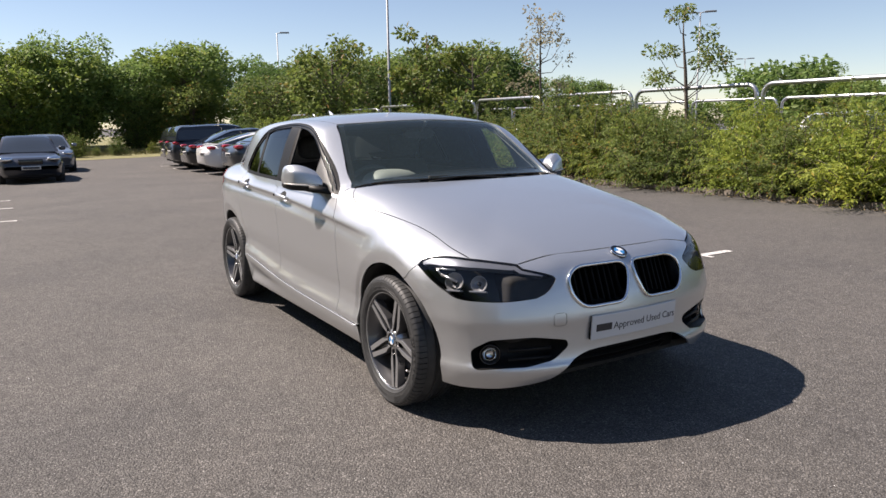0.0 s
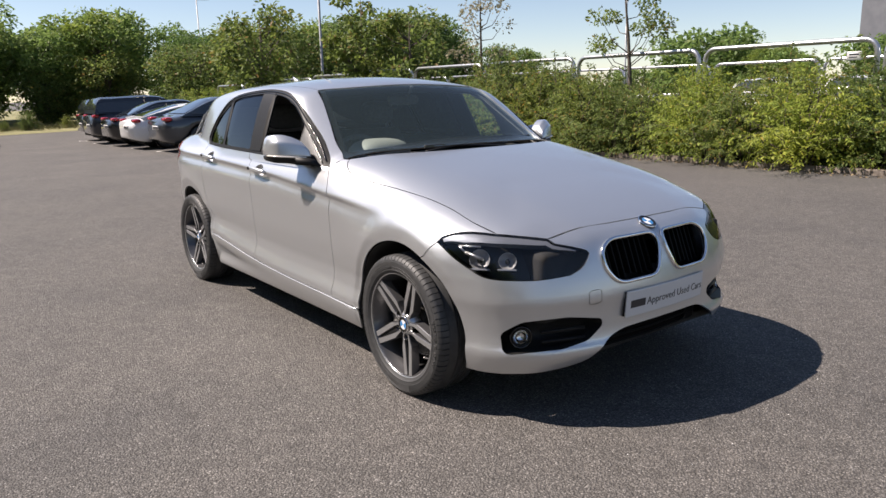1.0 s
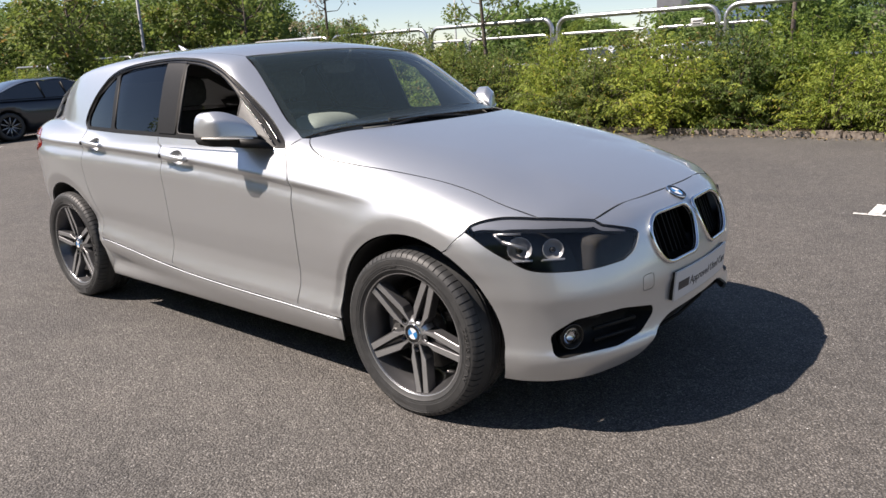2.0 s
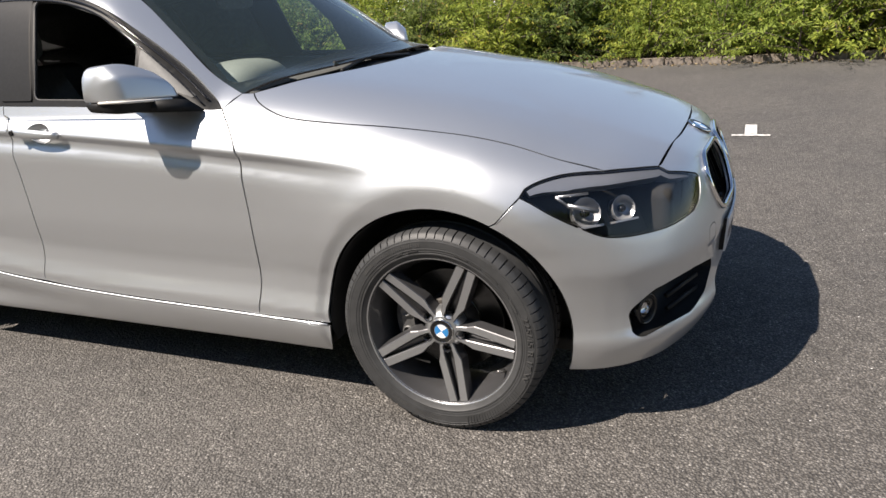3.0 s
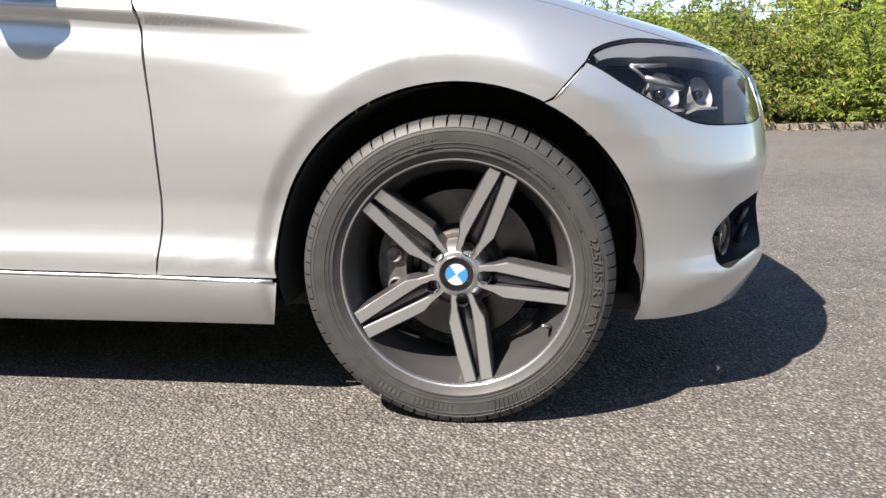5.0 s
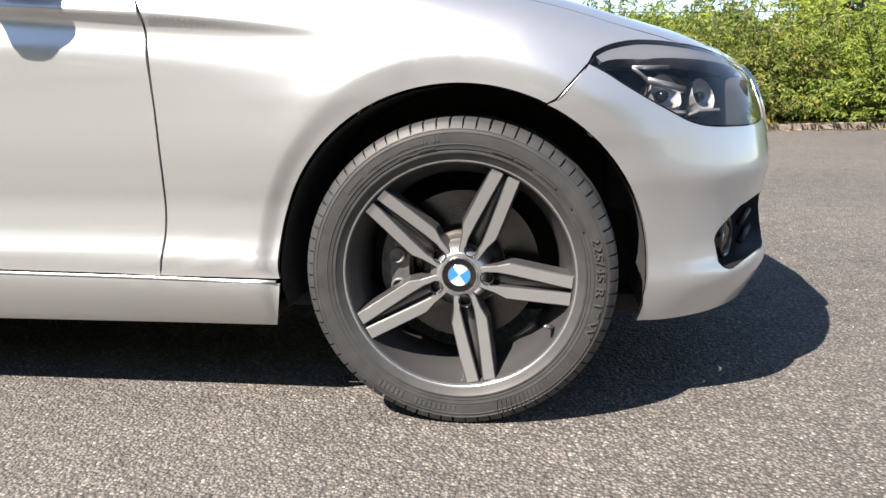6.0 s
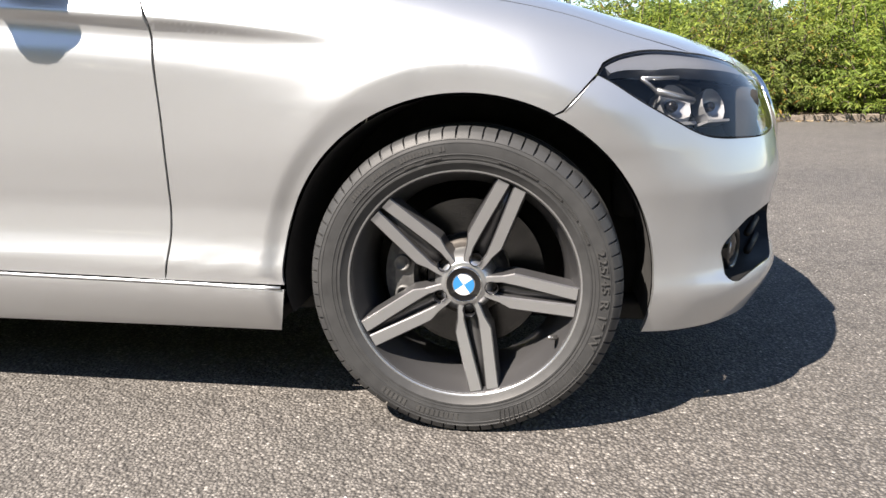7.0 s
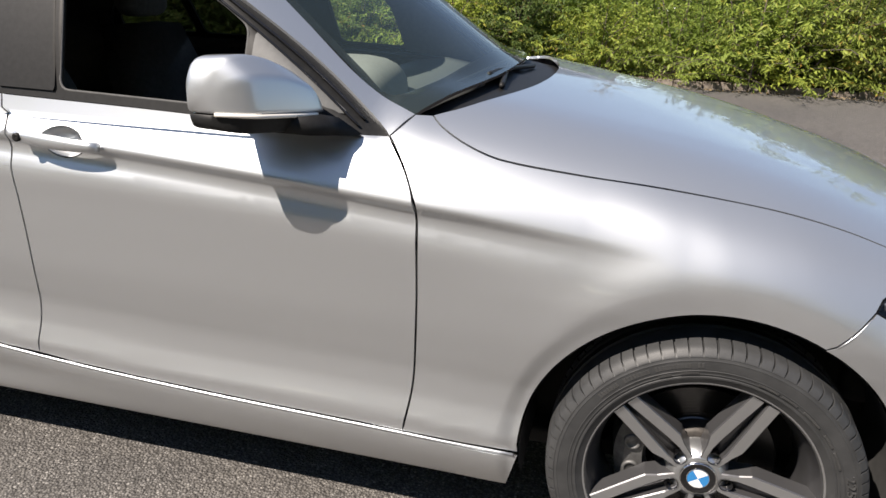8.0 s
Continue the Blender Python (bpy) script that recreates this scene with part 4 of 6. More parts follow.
# roundel badge: a dark ring, blue and white quarters
def roundel(parent, centre, normal, up, r):
    n, u = Vector(normal).normalized(), Vector(up)
    u = (u - u.dot(n) * n).normalized()
    w = u.cross(n)
    m = Matrix((w.to_4d(), u.to_4d(), n.to_4d(), (0, 0, 0, 1))).transposed()
    m = Matrix.Translation(centre) @ Matrix(((m[0][0], m[0][1], m[0][2], 0), (m[1][0], m[1][1], m[1][2], 0), (m[2][0], m[2][1], m[2][2], 0), (0, 0, 0, 1)))
    disc = part("badge", moved(turned([(-0.004, r * 1.0), (0.003, r * 1.0), (0.0045, r * 0.95), (0.0032, r * 0.90), (0.0032, 0.0003)], 36, "z"), m), GLOSS_BLACK, parent, "round badge with blue and white quarters")
    part("badge_rim", moved(turned([(0.0, r * 1.02), (0.0046, r * 1.0), (0.005, r * 0.96), (0.003, r * 0.93)], 36, "z"), m), CHROME, disc)
    part("badge_rim", moved(turned([(0.003, r * 0.64), (0.0045, r * 0.62), (0.003, r * 0.58)], 36, "z"), m), CHROME, disc)
    for k in range(4):
        pts = [(0, 0, 0.0042)] + [(r * 0.59 * math.cos(q), r * 0.59 * math.sin(q), 0.0042) for q in np.linspace(k * math.pi / 2, (k + 1) * math.pi / 2, 10)]
        part("badge_quarter", moved((pts, [tuple(range(len(pts)))]), m), BLUE if k in (1, 3) else BADGE_WHITE, disc, smooth=False)
    return disc


spot = on_nose([(0.0, 0.746)])[0]
facing = outward([spot])[0]
roundel(car, spot + facing * 0.0025, facing, (-1, 0, 0.3), 0.041)

# dealer's plate
def plate_slab(x0, x1, half, low, high):
    """A thin bar across the nose, bent a little round it and leaning with it."""
    return loft([[(x + 0.07 * (z - 0.452) - 0.18 * y * y, y, z) for x, z in ((x0, low), (x1, low + 0.001), (x1 + 0.001, low + 0.004), (x1 + 0.001, high - 0.004), (x1, high - 0.001), (x0, high))] for y in np.linspace(-half, half, 17)])


plate = part("number_plate", plate_slab(0.7455, 0.7505, 0.26, 0.396, 0.508), PLATE, car, "pale grey dealer plate with dark lettering", smooth=False)
part("plate_bed", plate_slab(0.722, 0.7452, 0.257, 0.399, 0.505), BLACK_TRIM, plate, smooth=False)


def on_plate(shape):
    return [(0.7519 + z + 0.07 * y - 0.18 * x * x, x, 0.452 + y) for x, y, z in shape[0]], shape[1]


part("plate_words", on_plate(moved(letters("Approved Used Cars", 0.046), Matrix.Translation((0.058, -0.004, 0.0)))), INK, plate, smooth=False)
part("plate_brand_bar", on_plate(slab([(-0.236, -0.018), (-0.193, -0.018), (-0.150, -0.018), (-0.150, 0.014), (-0.193, 0.014), (-0.236, 0.014)], "z", 0, 0.0008)), INK, plate, smooth=False)
# headlights
LAMP_SILVER = material("lamp_silver", (0.46, 0.46, 0.47), 0.32, 0.6)
LAMP_BLACK = material("lamp_black", (0.026, 0.026, 0.026), 0.42, spec=0.2)
# satin brow, with some of the sky's reflection put into its blue-grey
BROW = material("brow_satin_sky", (0.25, 0.265, 0.30), 0.30, 0.5)
HEAD_WAY = (-0.68, 0.68, -0.28)
head_loop = np.vstack([lamp_rear, lamp_top[1:], lamp_nose[1:], lamp_low[1:-1]])
for lft in (False, True):
    s = 1 if lft else -1
    lens = sheet("headlight", head_loop, HEAD_WAY, LENS, car, gap=0.002, sink=0.001, grid=0.025, thick=0.0, left=lft, label="clear-lensed headlight with two round silver reflectors")
    lens.visible_shadow = False
    w = np.array(HEAD_WAY) / np.linalg.norm(HEAD_WAY)
    u = np.cross(w, (0, 0, 1))
    u /= np.linalg.norm(u)
    v = np.cross(u, w)
    outline = thinned(np.stack([head_loop @ u, head_loop @ v], 1))
    depth = float(np.mean(head_loop @ w))

    def lifted(q):
        o = q[:, :1] * u + q[:, 1:] * v + (depth - 0.8) * w
        return cast(o, np.tile(w, (len(q), 1)), 1.6, 200)[0]
    hole = lifted(thinned(shrunk(outline, 0.0045)))
    sheet("lamp_rim", head_loop, HEAD_WAY, GLOSS_BLACK, lens, [hole], sink=0.0025, gap=0.0015, grid=0.03, thick=0.012, left=lft)
    sheet("lamp_bowl", head_loop, HEAD_WAY, LAMP_BLACK, lens, sink=0.070, gap=0.002, grid=0.03, thick=0.0, left=lft)
    # the brow: a strip close under the lens along its upper edge, broad at the rear; its pale tint partly stands for
    # reflected sky
    top = np.vstack([lamp_rear[1:], lamp_top[1:], lamp_nose[1:8]])
    flat_top = np.stack([top @ u, top @ v], 1)
    run = np.concatenate([[0], np.cumsum(np.linalg.norm(np.diff(flat_top, axis=0), axis=1))])
    run = run / run[-1]
    ahead = np.gradient(flat_top, axis=0)
    ahead = ahead / np.linalg.norm(ahead, axis=1)[:, None]
    turn = np.stack([-ahead[:, 1], ahead[:, 0]], 1)
    if np.mean(turn[:, 1]) > 0:
        turn = -turn
    width = np.interp(run, (0, 0.18, 0.4, 0.7, 1.0), (0.020, 0.042, 0.037, 0.028, 0.012))
    upper, under = flat_top + turn * 0.006, flat_top + turn * width[:, None]
    sheet("lamp_brow", lifted(np.vstack([upper, under[::-1]])), HEAD_WAY, BROW, lens, sink=0.005, gap=0.0, grid=0.02, thick=0.03, left=lft, label="satin brow strip, its pale blue-grey partly standing for reflected sky")
    # two round silver bowls in stubby collars, each with a bulb shield, on a level ledge
    for (x, y, z), r, way in (((0.408, 0.768, 0.668), 0.043, (0.62, -0.76, 0.38)), ((0.502, 0.690, 0.666), 0.037, (0.68, -0.70, 0.38))):
        c = np.array((x, -y, z))
        c = c - outward([c])[0] * 0.034
        m = Matrix.Translation(c) @ Vector(way).to_track_quat("Z", "Y").to_matrix().to_4x4()
        bowl = moved(turned([(-0.030, r * 0.80), (0.008, r * 0.98), (0.0095, r * 0.97), (0.0095, r * 0.94), (0.003, r * 0.80), (-0.004, r * 0.58), (-0.008, r * 0.32), (-0.009, 0.0006)], 14, "z"), m)
        refl = part("reflector", flipped(bowl) if lft else bowl, LAMP_SILVER, lens, "round silver reflector bowl")
        refl.data.set_sharp_from_angle(angle=radians(20))
        bulb = moved(turned([(-0.016, r * 0.30), (0.004, r * 0.27), (0.009, r * 0.18), (0.010, 0.0006)], 20, "z"), m)
        part("bulb_shield", flipped(bulb) if lft else bulb, GLOSS_BLACK, refl)
        ledge = moved(slab([(-r * 1.05, -r * 0.98), (r * 0.95, -r * 0.98), (r * 0.95, -r * 0.84), (-r * 1.05, -r * 0.84)], "z", -0.020, 0.014), m)
        part("reflector_ledge", flipped(ledge) if lft else ledge, LAMP_SILVER, refl, smooth=False)
    # the side lamp's pointed surround
    for (x0, y0, z0), (x1, y1, z1), rad in (((0.325, 0.792, 0.712), (0.355, 0.785, 0.688), 0.004), ((0.355, 0.785, 0.688), (0.43, 0.755, 0.668), 0.007), ((0.325, 0.792, 0.712), (0.40, 0.742, 0.712), 0.004)):
        bar = tube([(x0, -y0, z0), ((x0 + x1) / 2, -(y0 + y1) / 2, (z0 + z1) / 2), (x1, -y1, z1)], rad, 6)
        part("lamp_bar", flipped(bar) if lft else bar, SATIN, lens)

# door mirrors
def oval(c, rx, ry, rz, power, sides=20, rings=12, squash=None):
    """A rounded pebble; squash moves each point at will."""
    def sg(a, p):
        return math.copysign(abs(a) ** p, a)
    out = []
    for i in range(rings + 1):
        lat = -math.pi / 2 + math.pi * i / rings
        row = []
        for j in range(sides):
            lon = 2 * math.pi * j / sides
            p = Vector((sg(math.cos(lat), power) * sg(math.cos(lon), power) * rx, sg(math.cos(lat), power) * sg(math.sin(lon), power) * ry, sg(math.sin(lat), power) * rz))
            row.append(Vector(c) + (squash(p) if squash else p))
        out.append(row)
    return loft(out, caps=True)


for lft in (False, True):
    # a wedge-shaped cap, swept back outwards, with a flat face under a soft fold, over a black lower shell
    caps, lowers, edge = [], [], []
    for k in np.linspace(0, 1, 22):
        end = 1 - max(0.0, (k - 0.80) / 0.20) ** 2.4
        neck = 1 - max(0.0, (0.14 - k) / 0.14) ** 2
        y = -0.832 - 0.176 * k
        xf = -0.826 - 0.085 * k ** 1.4 - 0.055 * (1 - end)
        xr = -0.944 - 0.095 * k ** 0.8 + 0.02 * (1 - end)
        zs = 0.999 + 0.014 * k
        zt = zs + (0.058 + 0.050 * math.sin(math.pi * min(1, 0.10 + 0.62 * k)) ** 1.3) * (0.42 + 0.58 * math.sqrt(max(end, 0.0))) * (0.72 + 0.28 * neck)
        zb = zs - 0.036 * (0.62 + 0.38 * math.sqrt(max(end, 0.0))) * (0.75 + 0.25 * neck)
        d = xf - xr
        fold = zs + (zt - zs) * 0.66
        caps.append([(px, y, pz) for px, pz in rounded([(xf, zs), (xf - 0.10 * d, fold), (xf - 0.42 * d, zt), (xr + 0.10 * d, zt - 0.004), (xr, fold), (xr, zs)], 0.011, 4)])
        lowers.append([(px, y, pz) for px, pz in rounded([(xf - 0.003, zs - 0.003), (xr + 0.002, zs - 0.003), (xr + 0.10 * d, zb + 0.004), (xf - 0.16 * d, zb)], 0.007, 4)])
        if k > 0.12:
            edge.append((xf + 0.0008, y, zs - 0.0015))
    upper, base = loft(caps), loft(lowers)
    mirror = part("door_mirror", flipped(upper) if lft else upper, SILVER, car, "silver-capped door mirror with a black underside")
    part("mirror_underside", flipped(base) if lft else base, BLACK_TRIM, mirror)
    strip = tube(edge, 0.0042, 6)
    part("mirror_indicator", flipped(strip) if lft else strip, AMBER, mirror)
    foot = loft([[(-0.745, -0.812, 0.953), (-0.95, -0.828, 0.960), (-0.95, -0.828, 0.996), (-0.80, -0.822, 0.990)], [(-0.79, -0.855, 0.960), (-0.958, -0.855, 0.962), (-0.958, -0.855, 1.000), (-0.815, -0.855, 0.999)],
                 [(-0.825, -0.91, 0.967), (-0.968, -0.91, 0.967), (-0.968, -0.91, 1.002), (-0.840, -0.91, 1.002)]])
    part("mirror_foot", flipped(foot) if lft else foot, BLACK_TRIM, mirror)
    glass = slab(rounded([(-1.0, 0.985), (-0.85, 0.985), (-0.86, 1.075), (-0.96, 1.085)], 0.02), "x", -1.020, -1.014)
    part("mirror_glass", flipped(glass) if lft else glass, CHROME, mirror)
    # door handles over scooped dishes
    for hx, hz in HANDLES:
        q = on_side([(hx, hz)])[0]
        n = Vector(outward([q])[0])
        edge = dish_line(hx, hz)
        mid = edge.mean(0)
        dish = loft([[tuple(mid + (e - mid) * k + np.array((0, d, 0))) for e in edge] for k, d in ((1.004, 0.0), (0.97, 0.006), (0.88, 0.016), (0.68, 0.024), (0.35, 0.027), (0.02, 0.027))], caps=False)
        scoop = part("handle_dish", flipped(dish) if lft else dish, SILVER, car)
        rings = []
        for t in np.linspace(0, 1, 15):
            x = hx - 0.105 + 0.21 * t
            lift = 0.027 * math.sin(math.pi * (0.06 + 0.88 * t)) ** 0.5
            hgt = 0.0145 * (0.75 + 0.35 * math.sin(math.pi * t))
            b = on_side([(x, hz + 0.002 + 0.012 * (0.5 - t))])[0]
            rings.append([(b[0], b[1] - max(lift, 0.012) + 0.010 * math.cos(a), b[2] + hgt * math.sin(a)) for a in np.linspace(0, 2 * math.pi, 12, endpoint=False)])
        bar = loft(rings)
        handle = part("door_handle", flipped(bar) if lft else bar, SILVER, car, "body-coloured pull handle")
        k = on_side([(hx - 0.088, hz + 0.006)])[0]
        lock = moved(turned([(-0.004, 0.0095), (0.004, 0.0095), (0.005, 0.006), (0.003, 0.0005)], 18), Matrix.Translation((k[0], k[1] - 0.028, k[2])) @ pose(0, 0, 0, 0, 0, 180))
        part("key_lock", flipped(lock) if lft else lock, BLACK_TRIM, handle)

# wheels
DARK_IRON = mottled("dark_iron", [(0.3, (0.03, 0.028, 0.026)), (0.7, (0.07, 0.062, 0.055))], 50, 0.6, 0.3, 0.0005, metal=0.5)
DISC_STEEL = mottled("disc_steel", [(0.3, (0.06, 0.06, 0.06)), (0.7, (0.105, 0.104, 0.103))], 30, 0.26, metal=0.9)
CAST_IRON = mottled("cast_iron", [(0.3, (0.10, 0.10, 0.10)), (0.7, (0.18, 0.18, 0.178))], 60, 0.55, 0.3, 0.0006, metal=0.6)


def tyre_shape(blocks=74):
    """A low-profile tyre with shoulder cuts and a stepped sidewall, axis y, outer face towards -y."""
    side = [(-0.098, 0.228), (-0.104, 0.238), (-0.1085, 0.2470), (-0.1100, 0.2485), (-0.1102, 0.2520), (-0.1090, 0.2528), (-0.1098, 0.2560), (-0.1106, 0.2562), (-0.1108, 0.2578), (-0.1100, 0.2582), (-0.1112, 0.2640), (-0.1120, 0.2643), (-0.1121, 0.2655), (-0.1114, 0.2660),
            (-0.1122, 0.2760), (-0.1118, 0.2860), (-0.1124, 0.2864), (-0.1122, 0.2880), (-0.1113, 0.2884), (-0.1100, 0.2930), (-0.1108, 0.2936), (-0.1100, 0.2962), (-0.1080, 0.2985)]
    tread = [(-0.1035, 0.3060), (-0.0975, 0.3100), (-0.090, 0.3128), (-0.066, 0.3150), (-0.063, 0.3085), (-0.058, 0.3085), (-0.055, 0.3035), (-0.024, 0.3165), (-0.021, 0.3095), (-0.014, 0.3095), (-0.011, 0.3170)]
    prof = side + tread
    n0 = len(side)
    cut = {n0 - 2: 0.0015, n0 - 1: 0.004, n0: 0.0065, n0 + 1: 0.0075, n0 + 2: 0.0075, n0 + 3: 0.007}
    prof = prof + [(-t, r) for t, r in reversed(prof)]
    rings = []
    step = 2 * math.pi / blocks
    for k in range(blocks):
        # uneven block pitch, as tyres have; the shoulder cut is narrow and square
        wide = 0.13 if k % 3 else 0.17
        for frac, deep in ((0.0, 0), (0.33, 0), (0.66, 0), (1 - wide - 0.004, 0), (1 - wide, 1), (0.996, 1)):
            q = (k + frac) * step
            row = []
            for i, (t, r) in enumerate(prof):
                rr = r - deep * cut.get(min(i, len(prof) - 1 - i), 0.0)
                row.append((rr * math.cos(q), t, rr * math.sin(q)))
            rings.append(row)
    seg = len(rings)
    rings.append(rings[0])
    v, f = loft(rings, closed=False, caps=False)
    n = len(prof)
    return v[:seg * n], [tuple(i % (seg * n) for i in q) for q in f]


def flat_foot(shape, low):
    return [(x, y * (1 + 0.05 * max(0, (low + 0.03 - z) / 0.03)), max(z, low)) for x, y, z in shape[0]], shape[1]


def spoke_bar(side):
    """One of the two blades of a spoke, along +x, face towards -y."""
    out = []
    for r, a, b, face, back in ((0.034, 0.004, 0.020, -0.075, -0.030), (0.055, 0.010, 0.025, -0.0765, -0.030), (0.075, 0.0135, 0.029, -0.0775, -0.034), (0.098, 0.0125, 0.0375, -0.079, -0.040), (0.112, 0.0118, 0.0372, -0.0805, -0.044), (0.16, 0.0085, 0.0345, -0.086, -0.050), (0.205, 0.0050, 0.0320, -0.0915, -0.055), (0.2245, 0.0038, 0.0312, -0.094, -0.06)):
        c = 0.0022
        out.append([(r, back, side * a), (r, face + c, side * a), (r, face, side * (a + c)), (r, face, side * (b - c)), (r, face + c, side * b), (r, back, side * (b + 0.004))])
    return out


def make_wheel(wx, s, spin):
    """A wheel with its tyre; s: -1 on the car's right."""
    hub = empty("wheel")
    hub.parent = car
    hub["label"] = "five double-spoke alloy wheel with a low-profile tyre"
    m = Matrix.Translation((wx, s * (0.768 if wx > -1 else 0.752), AXLE_Z)) @ (Matrix() if s < 0 else pose(0, 0, 0, 0, 0, 180))
    tyre = part("tyre", moved(flat_foot(tyre_shape(74 if s < 0 else 30), -0.3102), m), RUBBER, hub, "black low-profile tyre with cut shoulder tread")
    tyre.data.set_sharp_from_angle(angle=radians(28))
    lip_prof = [(-0.088, 0.2315), (-0.0985, 0.2375), (-0.1015, 0.2365), (-0.1020, 0.2325), (-0.0985, 0.2300), (-0.0965, 0.2285)]
    part("rim_lip", moved(turned(lip_prof, 96), m), ALLOY, hub)
    barrel = [(-0.0965, 0.2285), (-0.090, 0.2255), (-0.080, 0.2235), (-0.060, 0.214), (-0.03, 0.204), (0.05, 0.200), (0.09, 0.215)]
    part("rim", moved(turned(barrel, 72), m), ALLOY_DARK, hub, "dark grey painted rim barrel")
    for k in range(5):
        turn = m @ pose(0, 0, 0, 0, -(spin + 72 * k), 0)
        for side in (-1, 1):
            rings = spoke_bar(side)
            v, f = loft(rings)
            n = 6
            face = [q for q in f if len(q) == 4 and set(i % n for i in q) <= {2, 3}]
            rest = [q for q in f if q not in face]
            part("spoke", moved((v, rest), turn), ALLOY_DARK, hub, smooth=False)
            part("spoke_face", moved((v, face), turn), ALLOY, hub, smooth=False)
        web = loft([[(r, y, -w), (r, y, w), (r, y + 0.012, w), (r, y + 0.012, -w)] for r, y, w in ((0.045, -0.056, 0.016), (0.09, -0.058, 0.016), (0.15, -0.066, 0.012), (0.22, -0.080, 0.008))])
        part("spoke_web", moved(web, turn), ALLOY_DARK, hub)
        bolt = turned([(-0.040, 0.012), (-0.060, 0.012), (-0.063, 0.0085), (-0.063, 0.0045), (-0.055, 0.004), (-0.055, 0.0004)], 6)
        part("wheel_bolt", moved(bolt, turn @ Matrix.Translation((0.056, 0, 0))), DARK_IRON, hub, smooth=False)
        cup = turned([(-0.0790, 0.0138), (-0.0782, 0.0124), (-0.056, 0.0120), (-0.056, 0.0004)], 18)
        part("bolt_cup", moved(cup, turn @ Matrix.Translation((0.056, 0, 0))), GLOSS_BLACK, hub)
    core = turned([(-0.030, 0.066), (-0.058, 0.062), (-0.0715, 0.0505), (-0.0752, 0.0465), (-0.0768, 0.0445), (-0.0772, 0.037), (-0.0765, 0.034)], 60)
    part("wheel_centre", moved(core, m), ALLOY, hub).data.set_sharp_from_angle(angle=radians(40))
    roundel(hub, m @ Vector((0, -0.0785, 0)), m.to_3x3() @ Vector((0, -1, 0)), m.to_3x3() @ Matrix.Rotation(radians(-35), 3, "Y") @ Vector((0, 0, 1)), 0.0365)
    worn = [(0.010, 0.06), (0.006, 0.085), (0.010, 0.090)]
    for g in range(9):
        worn += [(0.010, 0.093 + 0.0072 * g), (0.0097, 0.0955 + 0.0072 * g), (0.01005, 0.0975 + 0.0072 * g)]
    disc = turned(worn + [(0.010, 0.1600), (0.013, 0.1625), (0.032, 0.1625), (0.032, 0.06)], 72)
    brake = part("brake_disc", moved(disc, m), DISC_STEEL, hub, "scored steel brake disc")
    brake.data.set_sharp_from_angle(angle=radians(30))
    hat = turned([(0.012, 0.088), (-0.022, 0.082), (-0.028, 0.074), (-0.028, 0.02), (-0.028, 0.0005)], 40)
    part("disc_hat", moved(hat, m), DARK_IRON, hub)
    cal = []
    for a in np.linspace(150, 215, 12):
        q = radians(a)
        cal.append([(r * math.cos(q), y, r * math.sin(q)) for r, y in ((0.104, -0.014), (0.112, -0.028), (0.150, -0.032), (0.172, -0.022), (0.176, 0.055), (0.104, 0.055))])
    caliper = part("brake_caliper", moved(loft(cal), m), CAST_IRON, hub, "grey cast brake caliper", smooth=False)
    for a in (168, 196):
        q = radians(a)
        piston = turned([(-0.030, 0.019), (-0.036, 0.018), (-0.037, 0.013), (-0.034, 0.012), (-0.034, 0.0004)], 18)
        part("caliper_boss", moved(piston, m @ Matrix.Translation((0.138 * math.cos(q), 0, 0.138 * math.sin(q)))), CAST_IRON, caliper)
    q = radians(spin + 72 * 3.68)
    valve = tube([(0.214 * math.cos(q), -0.075, 0.214 * math.sin(q)), (0.203 * math.cos(q), -0.092, 0.203 * math.sin(q)), (0.199 * math.cos(q), -0.099, 0.199 * math.sin(q))], [0.0055, 0.0048, 0.0042], 10)
    part("tyre_valve", moved(valve, m), STEEL, hub)
    # raised marks on the sidewall: the size can be read, the rest are plain bars; their paler rubber stands for light
    # on the relief
    def on_wall(shape, deg, r):
        out = []
        for x, y, z in shape[0]:
            a, rr = radians(deg) - x / r, r + y
            out.append((rr * math.cos(a), -0.1126 - z - 0.0010, rr * math.sin(a)))
        return out, shape[1]
    word = letters("225/45 R 17 W", 0.026, 0.0012)
    wide = 0.205 / (max(x for x, y, z in word[0]) - min(x for x, y, z in word[0]))
    part("sidewall_size", moved(on_wall(([(x * wide, y * 0.85, z) for x, y, z in word[0]], word[1]), 357, 0.2755), m), LIT_RUBBER, tyre, smooth=False)
    if s > 0:
        return hub
    for deg, span, r, h in ((136, 11, 0.277, 0.009), (123, 12, 0.277, 0.009), (108, 15, 0.277, 0.009), (97, 4, 0.277, 0.009), (258, 20, 0.276, 0.013), (238, 13, 0.276, 0.013), (70, 9, 0.2605, 0.004), (60, 8, 0.2605, 0.004), (48, 10, 0.2605, 0.004), (36, 7, 0.2605, 0.004), (26, 9, 0.2605, 0.004), (102, 8, 0.2605, 0.004), (112, 6, 0.2605, 0.004)):
        marks, cell = [], h * 0.78 / r
        for k in range(max(2, int(radians(span) / cell))):
            q0 = radians(deg + span / 2) - k * cell
            q1, tall = q0 - cell * 0.66, h * (0.5 if k else 0.56)
            marks.append(loft([[((r - tall) * math.cos(q), -0.1112, (r - tall) * math.sin(q)), ((r - tall) * math.cos(q), -0.1130, (r - tall) * math.sin(q)), ((r + tall) * math.cos(q), -0.1130, (r + tall) * math.sin(q)), ((r + tall) * math.cos(q), -0.1112, (r + tall) * math.sin(q))] for q in (q0, q1)]))
        word_bar = joined(*marks)
